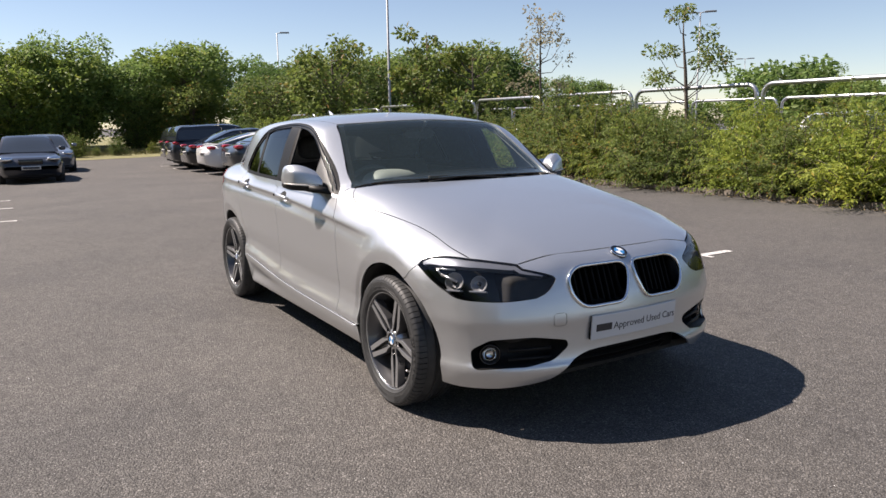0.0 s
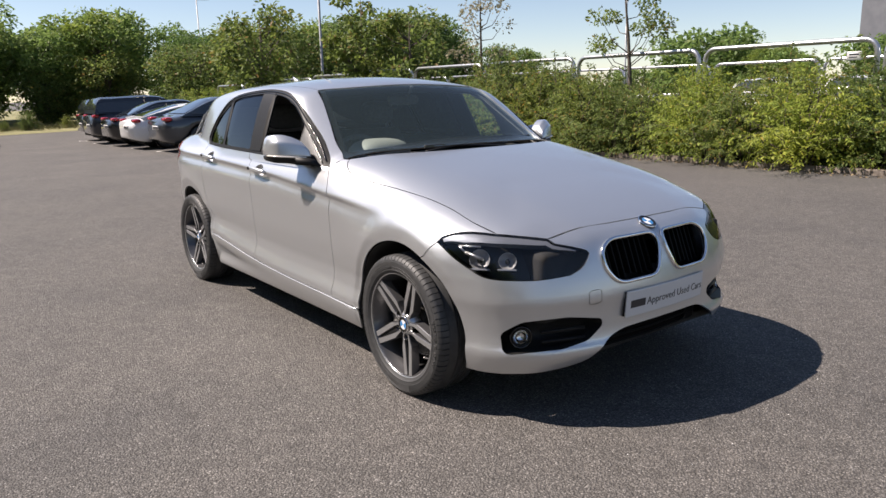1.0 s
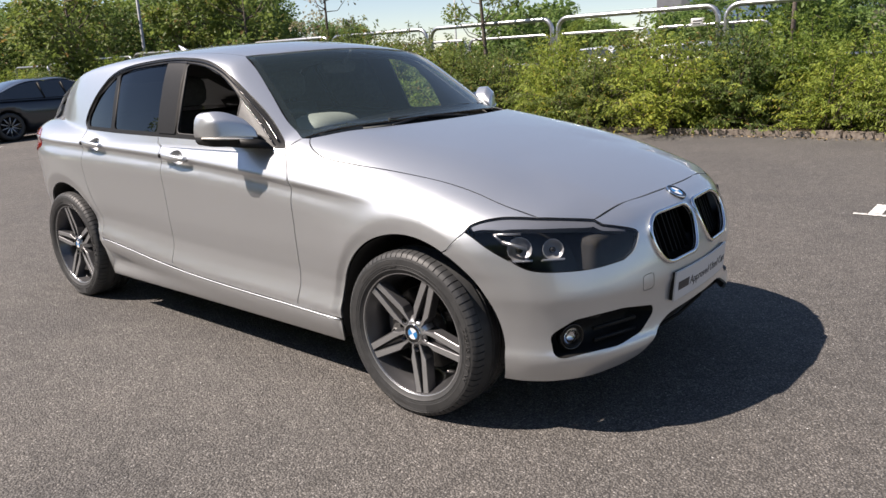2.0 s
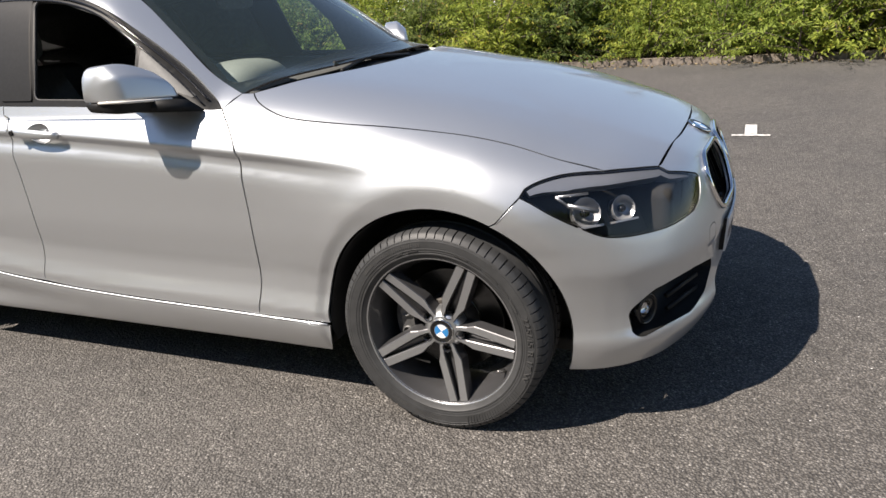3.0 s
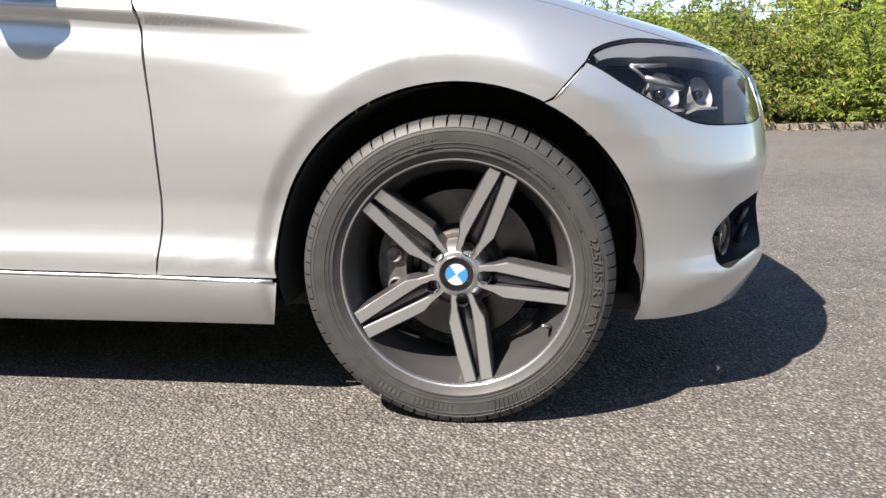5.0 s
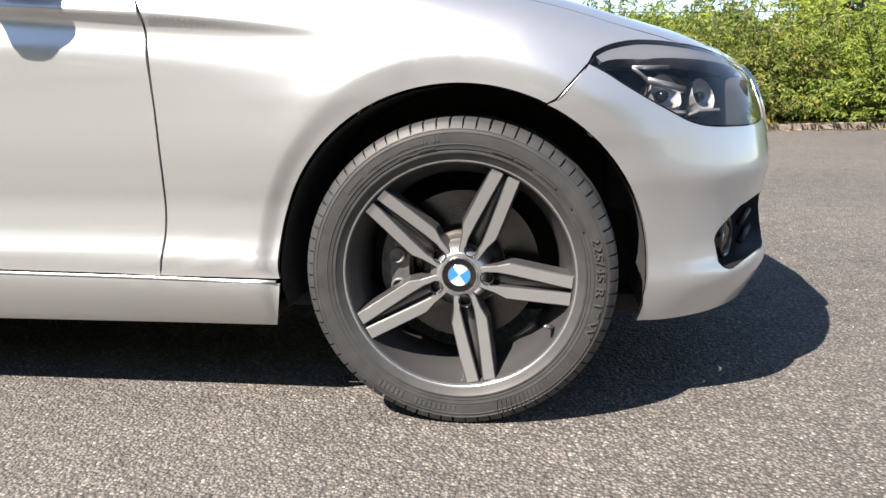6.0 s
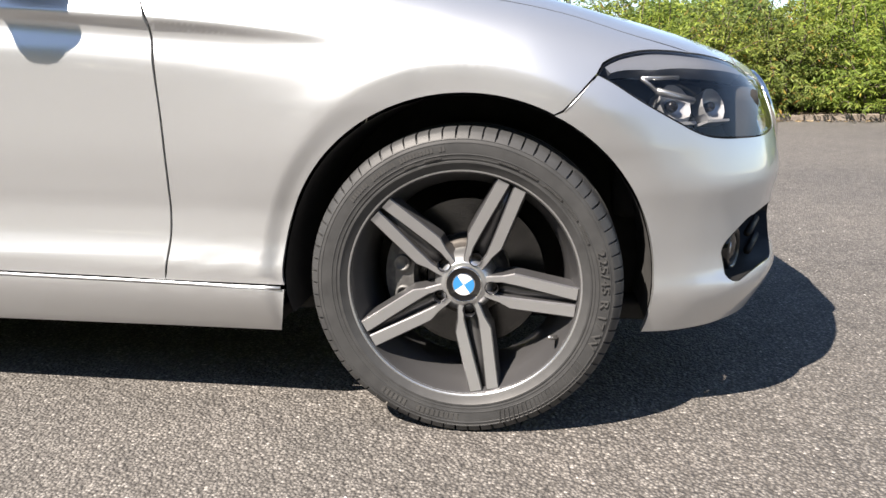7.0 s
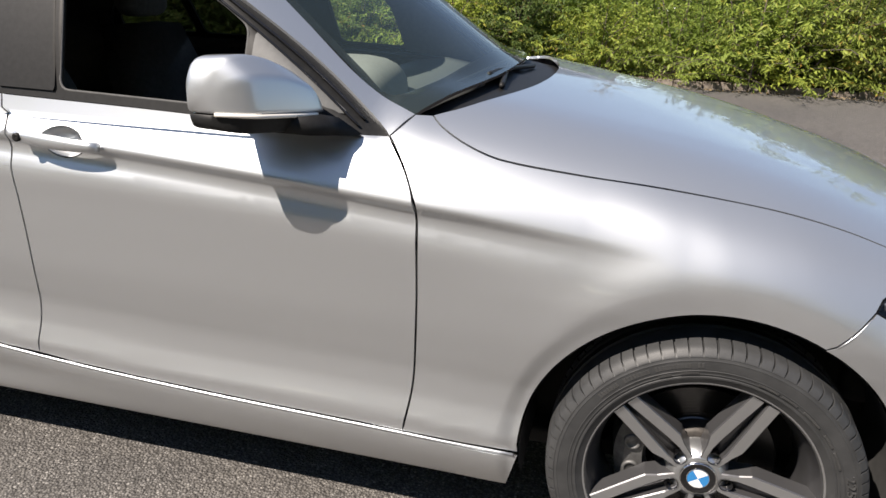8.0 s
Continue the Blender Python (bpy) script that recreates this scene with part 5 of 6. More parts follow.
        part("sidewall_word_bar", moved(word_bar, m), LIT_RUBBER, tyre, smooth=False)
    for deg in np.arange(286, 330, 2.0):
        hatch = on_wall(slab([(-0.0035, -0.014), (-0.002, -0.014), (0.0045, 0.014), (0.003, 0.014)], "z", -0.0005, 0.0004), deg, 0.279)
        part("sidewall_rib", moved(hatch, m), LIT_RUBBER, tyre, smooth=False)
    return hub


make_wheel(AXLES[0], -1, 65)
make_wheel(AXLES[1], -1, 28)
make_wheel(AXLES[0], 1, 40)
make_wheel(AXLES[1], 1, 10)
for wx in AXLES:
    part("axle", tube([(wx, -0.74, AXLE_Z), (wx, 0.74, AXLE_Z)], 0.035, 10), VOID, car)

# cabin
for s in (-1, 1):
    cap = []
    for x in np.linspace(-2.46, -0.72, 24):
        g, z = float(glass_y(x)), float(np.interp(x, (-2.455, -1.6, -0.7), (0.995, 0.985, 0.957))) - 0.006
        cap.append([(x, s * (g - 0.10), z - 0.05), (x, s * (g - 0.09), z), (x, s * (g - 0.018), z), (x, s * (g - 0.018), z - 0.05)])
    part("door_top_rail", loft(cap), CLOTH, car)
dash = []
for y in np.linspace(-0.68, 0.68, 15):
    dash.append([(-0.70 - 0.10 * (y / 0.68) ** 2, y, 0.90), (-0.72 - 0.10 * (y / 0.68) ** 2, y, 0.955), (-0.95, y, 0.975), (-1.08, y, 0.955), (-1.12, y, 0.90), (-1.10, y, 0.72), (-0.85, y, 0.70)])
part("dashboard", loft(dash), DASH, car)
binnacle = oval((-0.96, -0.335, 0.955), 0.14, 0.175, 0.108, 0.7, 24, 12)
part("instrument_hood", binnacle, HOOD_GREY, car, "sunlit grey instrument hood")
ring = [(-1.20 + 0.19 * math.sin(q) * 0.38, -0.37 + 0.185 * math.cos(q), 0.885 + 0.185 * math.sin(q)) for q in np.linspace(0, 2 * math.pi, 36, endpoint=False)]
wheel_rim = part("steering_wheel", tube(ring, 0.015, 8, loop=True), CLOTH, car)
part("steering_boss", oval((-1.19, -0.37, 0.885), 0.03, 0.075, 0.06, 0.7, 16, 8), CLOTH, wheel_rim)
for y in (-0.37, 0.37):
    seat = part("front_seat", block(-1.95, y - 0.25, 0.40, -1.42, y + 0.25, 0.56, 0.06), CLOTH, car)
    back = loft([[(x - 0.05, y - w, z), (x + 0.07, y - w * 0.8, z), (x + 0.07, y + w * 0.8, z), (x - 0.05, y + w, z)] for x, w, z in ((-1.90, 0.24, 0.48), (-1.97, 0.25, 0.70), (-2.04, 0.24, 0.90), (-2.09, 0.18, 1.06))])
    part("seat_back", back, CLOTH, seat)
    part("head_rest", oval((-2.09, y, 1.17), 0.055, 0.13, 0.085, 0.6, 16, 8), CLOTH, seat)
part("rear_bench", block(-2.85, -0.62, 0.42, -2.35, 0.62, 0.60, 0.06), CLOTH, car)
part("bench_back", block(-2.98, -0.62, 0.55, -2.80, 0.62, 1.02, 0.05), CLOTH, car)
stalk = part("interior_mirror", oval((-1.20, 0.0, 1.27), 0.018, 0.115, 0.034, 0.6, 18, 8), CLOTH, car)
part("mirror_stalk", tube([(-1.17, 0, 1.29), (-1.10, 0, 1.345)], 0.012, 8), CLOTH, stalk)

# ---- planting ----
def leaves(points, ways, sizes, width=0.32, droop=0.25):
    """Small folded leaves: each a pair of triangles that share a midrib."""
    p, d = np.array(points), np.array(ways)
    d = d / (np.linalg.norm(d, axis=1)[:, None] + 1e-9)
    up = np.random.normal(0, 1.1, p.shape) + (0, -0.25, 0.6)
    s = np.cross(d, up)
    s = s / (np.linalg.norm(s, axis=1)[:, None] + 1e-9)
    n = np.cross(s, d)
    L = np.array(sizes)[:, None]
    a, b, c, e = p, p + d * L * 0.5 + s * L * width * 0.5 - n * L * droop * 0.25, p + d * L - n * L * droop, p + d * L * 0.5 - s * L * width * 0.5 - n * L * droop * 0.25
    v = np.stack([a, b, c, e], 1).reshape(-1, 3)
    i = np.arange(len(p)) * 4
    f = np.concatenate([np.stack([i, i + 1, i + 2], 1), np.stack([i, i + 2, i + 3], 1)])
    return v.tolist(), f.tolist()


def shrub(seed, height, spread, shoots, mat, leaf=0.065, stem_mat=BARK, pairs=19):
    """A bush of arching sprays with paired leaflets."""
    rnd = np.random.RandomState(seed)
    bush = empty("shrub")
    pts, ways, sizes, stems = [], [], [], []
    for k in range(shoots):
        az, lean = rnd.uniform(0, 2 * math.pi), rnd.uniform(0.0, 1.0) ** 0.7
        root = np.array((rnd.normal(0, 0.16) * spread, rnd.normal(0, 0.16) * spread, 0.0))
        out = np.array((math.cos(az), math.sin(az), 0.0))
        reach, top = spread * lean * rnd.uniform(0.75, 1.1), height * (rnd.uniform(0.55, 1.04) if k % 3 else rnd.uniform(0.16, 0.5)) * (1 - 0.55 * lean ** 2)
        tip_drop = rnd.uniform(0.1, 0.55) * lean * height * 0.5
        ctrl = [root, root + out * reach * 0.25 + (0, 0, top * 0.65), root + out * reach * 0.75 + (0, 0, top), root + out * reach * 1.1 + (0, 0, max(top - tip_drop, 0.06))]

        def at(t):
            return (1 - t) ** 3 * ctrl[0] + 3 * t * (1 - t) ** 2 * ctrl[1] + 3 * t * t * (1 - t) * ctrl[2] + t ** 3 * ctrl[3]
        if k % 4 == 0:
            stems.append(tube([at(t) for t in (0, 0.25, 0.5, 0.75, 0.97)], [0.010, 0.008, 0.006, 0.004, 0.002], 4))
        t0 = rnd.uniform(0.06, 0.42)
        for t in np.linspace(t0, 1.0, pairs):
            q, dq = at(t), at(min(t + 0.03, 1.0)) - at(t - 0.03)
            dq = dq / (np.linalg.norm(dq) + 1e-9)
            side = np.cross(dq, (0, 0, 1)) + rnd.normal(0, 0.25, 3)
            for s in (-1, 1):
                pts.append(q + rnd.normal(0, 0.012, 3))
                ways.append(dq * rnd.uniform(0.3, 0.9) + side * s + rnd.normal(0, 0.3, 3) + (0, 0, -0.9 * t))
                sizes.append(leaf * rnd.uniform(0.6, 1.25) * (1.15 - 0.45 * t))
    np.random.seed(seed)
    part("foliage", leaves(pts, ways, sizes), mat, bush, smooth=False)
    part("woody_base", joined(*stems), stem_mat, bush)
    return bush


kinds = [shrub(1, 1.6, 1.1, 250, HEDGE_LEAF, 0.088), shrub(2, 1.45, 1.15, 250, HEDGE_LEAF, 0.082), shrub(3, 1.55, 1.05, 240, LIME_LEAF, 0.088), shrub(4, 1.65, 1.0, 240, HEDGE_LEAF, 0.092), shrub(5, 1.4, 1.1, 240, LIME_LEAF, 0.08)]
words = ["dense arching green shrub in the kerbside hedge", "spreading green shrub with feathery leaves over the kerb", "yellow-green arching shrub in the sunlit hedge", "tall loose green shrub with reddish tips in the hedge", "low lime-green shrub overhanging the kerb"]
for k, w in zip(kinds, words):
    tagged(k, w, "shrub", "hedge shrubs")
rnd = np.random.RandomState(11)
spots = []
for row, (y, dx) in enumerate(((9.0, 1.12), (9.95, 1.05), (10.8, 1.9))):
    x = -13.0 + 0.3 * row
    while x < 9.5:
        spots.append((x + rnd.uniform(-0.2, 0.2), y + rnd.uniform(-0.18, 0.35), row))
        x += dx * rnd.uniform(0.85, 1.15)
first = {}
for x, y, row in spots:
    low = 1.09 if x > -5.5 else 1.08
    tall = 1.0 if x < 0.5 else (1.10 if x < 2.5 else 1.2)
    bright = 0.85 if x > 1 else (0.5 if x > -1.5 else 0.2)
    i = int(rnd.choice([2, 4])) if rnd.rand() < bright else int(rnd.choice([0, 1, 3]))
    sc = (rnd.uniform(0.72, 1.15) if row == 0 else rnd.uniform(0.98, 1.14)) * low * tall
    m = pose(x, y, 0.05 + fall(x, y), 0, 0, rnd.uniform(0, 360)) @ Matrix.Diagonal((sc * rnd.uniform(0.95, 1.15), sc, sc * rnd.uniform(0.92, 1.06), 1))
    if i not in first:
        first[i] = kinds[i]
        kinds[i].matrix_basis = m
    else:
        ob = copy_thing(kinds[i], Matrix())
        ob.matrix_basis = m
for x, y, i, s in ((-10.6, 9.5, 3, 1.42), (-9.4, 9.7, 0, 1.25), (-11.9, 9.9, 3, 1.35), (-8.3, 9.3, 0, 0.95)):
    ob = copy_thing(kinds[i], Matrix())
    tagged(ob, "tall loose shrub with rust-tinged tips rising above the hedge", "shrub", "hedge shrubs")
    ob.matrix_basis = pose(x, y, 0.05 + fall(x, y), 0, 0, x * 50) @ Matrix.Diagonal((s * 0.85, s * 0.85, s, 1))
for x in np.arange(-14.2, -42, -1.55):
    ob = copy_thing(kinds[int(rnd.choice([0, 1, 2, 3]))], Matrix())
    s = rnd.uniform(1.1, 1.4)
    ob.matrix_basis = pose(x, 9.8 + rnd.uniform(-0.4, 0.7), fall(x, 9.8), 0, 0, rnd.uniform(0, 360)) @ Matrix.Diagonal((s * 1.25, s * 1.2, s, 1))


def tree(seed, height, crown_w, crown_low, clumps, per, leaf, mat, sparse=0.0, name="tree"):
    """A tapered trunk with limbs that carry clumps of leaves."""
    rnd = np.random.RandomState(seed)
    np.random.seed(seed)
    t = empty(name)
    trunk_top = crown_low + (height - crown_low) * 0.62
    bend = rnd.normal(0, 0.03 * height, 2)
    r0 = (0.022 if sparse < 0.4 else 0.012) * height
    wood = [tube([(0, 0, -0.1), (bend[0] * 0.2, bend[1] * 0.2, crown_low * 0.6), (bend[0] * 0.6, bend[1] * 0.6, crown_low + 0.3), (bend[0], bend[1], trunk_top), (bend[0], bend[1], height * 0.95)], [r0 * 1.3, r0, r0 * 0.8, r0 * 0.4, r0 * 0.08], 7)]
    pts, ways, sizes = [], [], []
    for k in range(clumps):
        h = rnd.uniform(0, 1) ** 0.85
        z = crown_low + (height - crown_low) * (0.04 + 0.94 * h)
        shape = math.sin(math.pi * min(1, 0.16 + 0.84 * (1 - h) ** 0.8)) ** 0.7 if sparse < 0.4 else (1 - h) ** 0.5 + 0.15
        az, far = rnd.uniform(0, 2 * math.pi), math.sqrt(rnd.uniform(0.12, 1.0)) * crown_w / 2 * shape * rnd.uniform(0.8, 1.15)
        c = np.array((math.cos(az) * far + bend[0], math.sin(az) * far + bend[1], z))
        base = np.array((bend[0] * 0.7, bend[1] * 0.7, max(crown_low * 0.8, z - far * rnd.uniform(0.6, 1.1))))
        mid = (base + c) / 2 + (0, 0, -0.04 * height)
        wood.append(tube([base, mid, c], [r0 * 0.32, r0 * 0.2, r0 * 0.06], 4))
        cr = crown_w * rnd.uniform(0.10, 0.19) * (1 - 0.35 * sparse)
        n = int(per * rnd.uniform(0.7, 1.3))
        o = rnd.normal(0, 1, (n, 3))
        o = o / np.linalg.norm(o, axis=1)[:, None] * (rnd.uniform(0.15, 1.0, n) ** 0.45)[:, None] * cr * (1.15, 1.15, 0.8)
        pts += (c + o).tolist()
        ways += (o * (1, 1, 0.5) + rnd.normal(0, 0.5, (n, 3)) * cr + (0, 0, -0.15 * cr)).tolist()
        sizes += (leaf * rnd.uniform(0.6, 1.3, n)).tolist()
    part("trunk", joined(*wood), BARK, t)
    part("crown", leaves(pts, ways, sizes, 0.55), mat, t, smooth=False)
    return t


# the wood beyond the verge
protos = [tree(21, 8.6, 7.2, 0.5, 84, 165, 0.31, WOOD_LEAF), tree(22, 8.0, 7.6, 0.4, 84, 165, 0.31, WOOD_LEAF), tree(23, 9.2, 6.6, 0.6, 80, 165, 0.30, WOOD_LEAF), tree(24, 5.2, 5.6, 0.2, 62, 140, 0.22, HEDGE_LEAF), tree(25, 5.0, 5.4, 0.2, 44, 66, 0.42, WOOD_LEAF)]
names = ["broad dark-green tree in the far wood", "rounded leafy tree in the far wood", "tall dense tree in the far wood", "bright green bushy young tree before the wood", "low rounded tree in the distant tree line"]
used = set()
for p, n in zip(protos, names):
    tagged(p, n, "tree", "trees of the wood")
spots = []
rnd = np.random.RandomState(5)
for y in np.arange(-13, 40, 3.9):
    spots.append((-53 + rnd.uniform(-2, 2) + 0.10 * max(y, 0), y + rnd.uniform(-1, 1), int(rnd.choice([0, 1, 2])), rnd.uniform(0.68, 0.88)))
for y in np.arange(-14, 44, 4.4):
    spots.append((-61 + rnd.uniform(-2, 2), y + rnd.uniform(-1, 1), int(rnd.choice([0, 1, 2])), rnd.uniform(0.76, 0.92)))
for x, y, i, s in ((-48, -4.5, 1, 0.72), (-49, -10, 0, 0.82), (-47, -16, 2, 0.85), (-51, 6.2, 3, 0.62), (-50, 9.8, 3, 0.8), (-45, 13.5, 3, 1.0), (-42, 17, 3, 1.05), (-37, 15, 3, 0.85), (-40, 21, 1, 0.7), (-33, 14.5, 3, 0.8), (-30, 18, 3, 0.95), (-34, 24, 0, 0.62)):
    spots.append((x, y, i, s))
for x in np.arange(-66, 34, 2.9):
    spots.append((x, 47 + rnd.uniform(-4, 6), 4, float(rnd.choice([0.48, 0.58, 0.66, 0.74, 0.92, 1.04]))))
for x, y, s in ((-52, 48, 0.62), (-33, 56, 0.6), (-20, 58, 0.58), (-10, 60, 0.62), (8, 52, 0.62), (13, 56, 0.7), (19, 50, 0.75), (25, 54, 0.7), (31, 50, 0.8), (-46, 40, 0.6), (-24, 46, 0.42)):
    spots.append((x, y, int(rnd.choice([0, 1, 2])), s))
# an unseen row behind the camera, added to darken reflections in the right flank
for x in np.arange(-38, 26, 5.2):
    spots.append((x, -21 + rnd.uniform(-2, 2), int(rnd.choice([0, 1, 2])), rnd.uniform(1.05, 1.3)))
for x, y, i, s in spots:
    if x < -50 and -15 < y < 3:
        s *= 0.96
    if x < -44 and 4 < y < 42:
        s *= 0.98 if y < 12 else 0.86
    ob = protos[i] if i not in used else copy_thing(protos[i], Matrix())
    used.add(i)
    ob.matrix_basis = pose(x, y, fall(x, y) + (0.1 if x < -44 else 0.0), 0, 0, rnd.uniform(0, 360)) @ Matrix.Diagonal((s * rnd.uniform(0.95, 1.2), s * rnd.uniform(0.95, 1.2), s, 1))

# single trees standing in the planting bed
for seed, x, y, h, w, low, cl, per, leaf, mat, sp, label in (
        (31, -25.3, 9.8, 4.7, 3.6, 1.0, 34, 110, 0.20, ASH_LEAF, 0.0, "leafy dark-green tree standing in the hedge"),
        (32, -18.6, 10.2, 4.5, 2.2, 0.9, 30, 80, 0.17, ASH_LEAF, 0.2, "slim leafy tree standing in the hedge"),
        (33, -16.6, 11.0, 3.6, 2.8, 0.4, 34, 90, 0.17, ASH_LEAF, 0.2, "small round leafy tree in the hedge"),
        (34, -12.4, 10.2, 4.25, 1.9, 1.3, 24, 46, 0.085, PALE_LEAF, 0.6, "thin sapling with sparse pale leaves and bare twigs"),
        (35, -7.6, 10.3, 3.70, 1.9, 2.0, 12, 130, 0.085, ASH_LEAF, 0.45, "young tree with sparse clumped leaves above the hedge"),
        (36, 5.6, 11.4, 3.2, 2.4, 0.5, 36, 80, 0.14, LIME_LEAF, 0.2, "small bushy tree rising behind the hedge"),
        (37, 3.4, 11.6, 2.7, 1.2, 0.6, 16, 26, 0.09, HEDGE_LEAF, 0.5, "wispy sapling rising behind the hedge"),
        (38, -0.2, 11.4, 3.0, 1.1, 0.9, 14, 16, 0.09, PALE_LEAF, 0.6, "thin sapling with reddish sparse leaves")):
    t = tree(seed, h, w, low, cl, per, leaf, mat, sp)
    t.matrix_basis = pose(x, y, 0.05 + fall(x, y))
    tagged(t, label, "tree")
for x, y, s in ((-40.2, 1.6, 0.9), (-41.2, 3.9, 0.75), (-40.5, -0.2, 0.55), (-42.5, 6.1, 0.5), (-41.6, 2.8, 0.4)):
    ob = copy_thing(kinds[0], Matrix())
    tagged(ob, "lone small shrub on the dry grass verge", "shrub")
    ob.matrix_basis = pose(x - 3.5, y, fall(x - 3.5, y) + 0.02, 0, 0, x * 70) @ Matrix.Diagonal((s * 0.8, s * 0.8, s * 1.15, 1))

# long grass on the verge
rnd = np.random.RandomState(8)
gp = np.stack([rnd.uniform(-52, -43.5, 9000), rnd.uniform(-22, 14, 9000), np.full(9000, 0.05)], 1)
gp = np.array([(a, b, c + fall(a, b)) for a, b, c in gp.tolist()])
np.random.seed(8)
tagged(part("long_grass", leaves(gp, rnd.normal(0, 0.35, (9000, 3)) + (0, 0, 1), rnd.uniform(0.15, 0.42, 9000), 0.12), GRASS, smooth=False), "long dry seeding grass along the verge", "grass", kind="stuff")

# ---- hooped steel barriers behind the hedge ----
def hoop(length, top, r=0.045):
    """A steel hoop with rounded upper corners and a lower bar."""
    rail = empty("hoop_barrier")
    c = 0.22
    path = [(0, 0, 0)] + [(c - c * math.cos(q), 0, top - c + c * math.sin(q)) for q in np.linspace(0, math.pi / 2, 7)] + [(length - c + c * math.sin(q), 0, top - c + c * math.cos(q)) for q in np.linspace(0, math.pi / 2, 7)] + [(length, 0, 0)]
    part("hoop", tube(path, r, 10), GALV, rail)
    part("lower_bar", tube([(0, 0, top * 0.55), (length, 0, top * 0.55)], r * 0.8, 8), GALV, rail)
    for x in (0, length):
        part("base_plate", block(x - 0.1, -0.1, 0.0, x + 0.1, 0.1, 0.015, 0.004), GALV, rail)
    return rail


near_hoop = tagged(hoop(3.18, 2.0), "galvanised hooped steel barrier behind the hedge", "barrier", "near barriers")
near_hoop.matrix_basis = pose(-2.72, 10.55, 0)
for k in range(-9, 0):
    copy_thing(near_hoop, pose(-2.72 + 3.32 * k, 10.55, fall(-2.72 + 3.32 * k, 10.55)))
far_hoop = tagged(hoop(3.1, 1.92, 0.04), "galvanised hooped steel barrier across the far bays", "barrier", "far barriers")
far_hoop.matrix_basis = pose(-7.0, 17.5, 0)
for k in range(-6, 0):
    copy_thing(far_hoop, pose(-7.0 + 3.25 * k, 17.5, 0))
sign = tagged(part("small_sign", slab(rounded([(-0.12, -0.07), (0.12, -0.07), (0.12, 0.07), (-0.12, 0.07)], 0.015), "y", 0.0, -0.012, 0.002), WHITE_PLASTIC), "small white notice fixed to the steel barrier", "sign")
sign.matrix_basis = pose(-3.2, 10.50, 1.74)
part("sign_bars", joined(slab([(-0.08, 0.01), (0.08, 0.01), (0.08, 0.035), (-0.08, 0.035)], "y", -0.012, -0.014), slab([(-0.08, -0.03), (0.05, -0.03), (0.05, -0.012), (-0.08, -0.012)], "y", -0.012, -0.014)), INK, sign, smooth=False)

# ---- lamp posts ----
def lamp_post(x, y, h, arms, turn, r=0.075):
    post = empty("street_lamp")
    part("post", tube([(0, 0, 0), (0, 0, 1.2), (0, 0, 1.25), (0, 0, h)], [r, r, r * 0.75, r * 0.5], 10), POST_GREY, post)
    part("door_collar", tube([(0, 0, 0.02), (0, 0, 0.12)], r * 1.3, 10), POST_GREY, post)
    for s in arms:
        part("arm", tube([(0, 0, h - 0.03), (s * 0.35, 0, h + 0.02)], 0.03, 6), POST_GREY, post)
        part("lantern", slab(rounded([(s * 0.25, -0.13), (s * 0.95, -0.10), (s * 0.95, 0.10), (s * 0.25, 0.13)], 0.05), "z", h - 0.03, h + 0.07, 0.02), POST_GREY, post)
    post.matrix_basis = pose(x, y, fall(x, y), 0, 0, turn)
    return tagged(post, "slim grey steel lamp post with flat lantern", "street lamp")


lamp_post(-23.1, 11.2, 9.5, (1,), 60)
lamp_post(-53.3, 17.2, 8.7, (1,), 60)
lamp_post(-62, 43, 8.7, (1,), 60)
lamp_post(-28.5, 36, 7.9, (-1, 1), 35)
lamp_post(-50, 70, 7.9, (-1, 1), 35)

# ---- office block far off ----
office = tagged(empty("office_building"), "pale grey office block with blue glass bands, far beyond the trees", "building")
def face_pt(k, z):
    return Vector((1.96, -2.73, 0)) + Vector((k, (1 - k * k) ** 0.5, 0)) * 120 + Vector((0, 0, z))
a, b, c, d = face_pt(-0.395, 0), face_pt(-0.352, 0) , face_pt(-0.10, 0), face_pt(-0.10, 0) + Vector((12, 45, 0))
b2 = b + Vector((-1, -3, 0))
ring = [a, b2, c, d, a + Vector((-8, 45, 0))]
part("wall", loft([[tuple(p) for p in ring], [tuple(p + Vector((0, 0, 17))) for p in ring]]), FACADE, office, smooth=False)
part("roof", loft([[tuple(p + Vector((0, 0, 17))) for p in ring], [tuple(p + Vector((0, 0, 17.6))) for p in ring]]), POST_GREY, office, smooth=False)
OFFICE_GLASS = material("office_glass", (0.10, 0.17, 0.26), 0.06, coat=1.0)
way = (c - b2).normalized()
span = (c - b2).length
out = Vector((way.y, -way.x, 0))
for level in range(5):
    for k in range(9):
        o = b2 + way * (1.2 + k * (span - 2) / 9) + out * 0.12 + Vector((0, 0, 1.6 + 3.2 * level))
        w = way * ((span - 2) / 9 - 0.35)
        win = part("window", loft([[tuple(o), tuple(o + w), tuple(o + w + Vector((0, 0, 2.2))), tuple(o + Vector((0, 0, 2.2)))], [tuple(q - out * 0.2) for q in (o, o + w, o + w + Vector((0, 0, 2.2)), o + Vector((0, 0, 2.2)))]]), OFFICE_GLASS, office, smooth=False)
        part("window_sill", loft([[tuple(o + out * 0.1 - Vector((0, 0, 0.15))), tuple(o + w + out * 0.1 - Vector((0, 0, 0.15))), tuple(o + w + out * 0.1), tuple(o + out * 0.1)], [tuple(o - Vector((0, 0, 0.15))), tuple(o + w - Vector((0, 0, 0.15))), tuple(o + w), tuple(o)]]), POST_GREY, win, smooth=False)


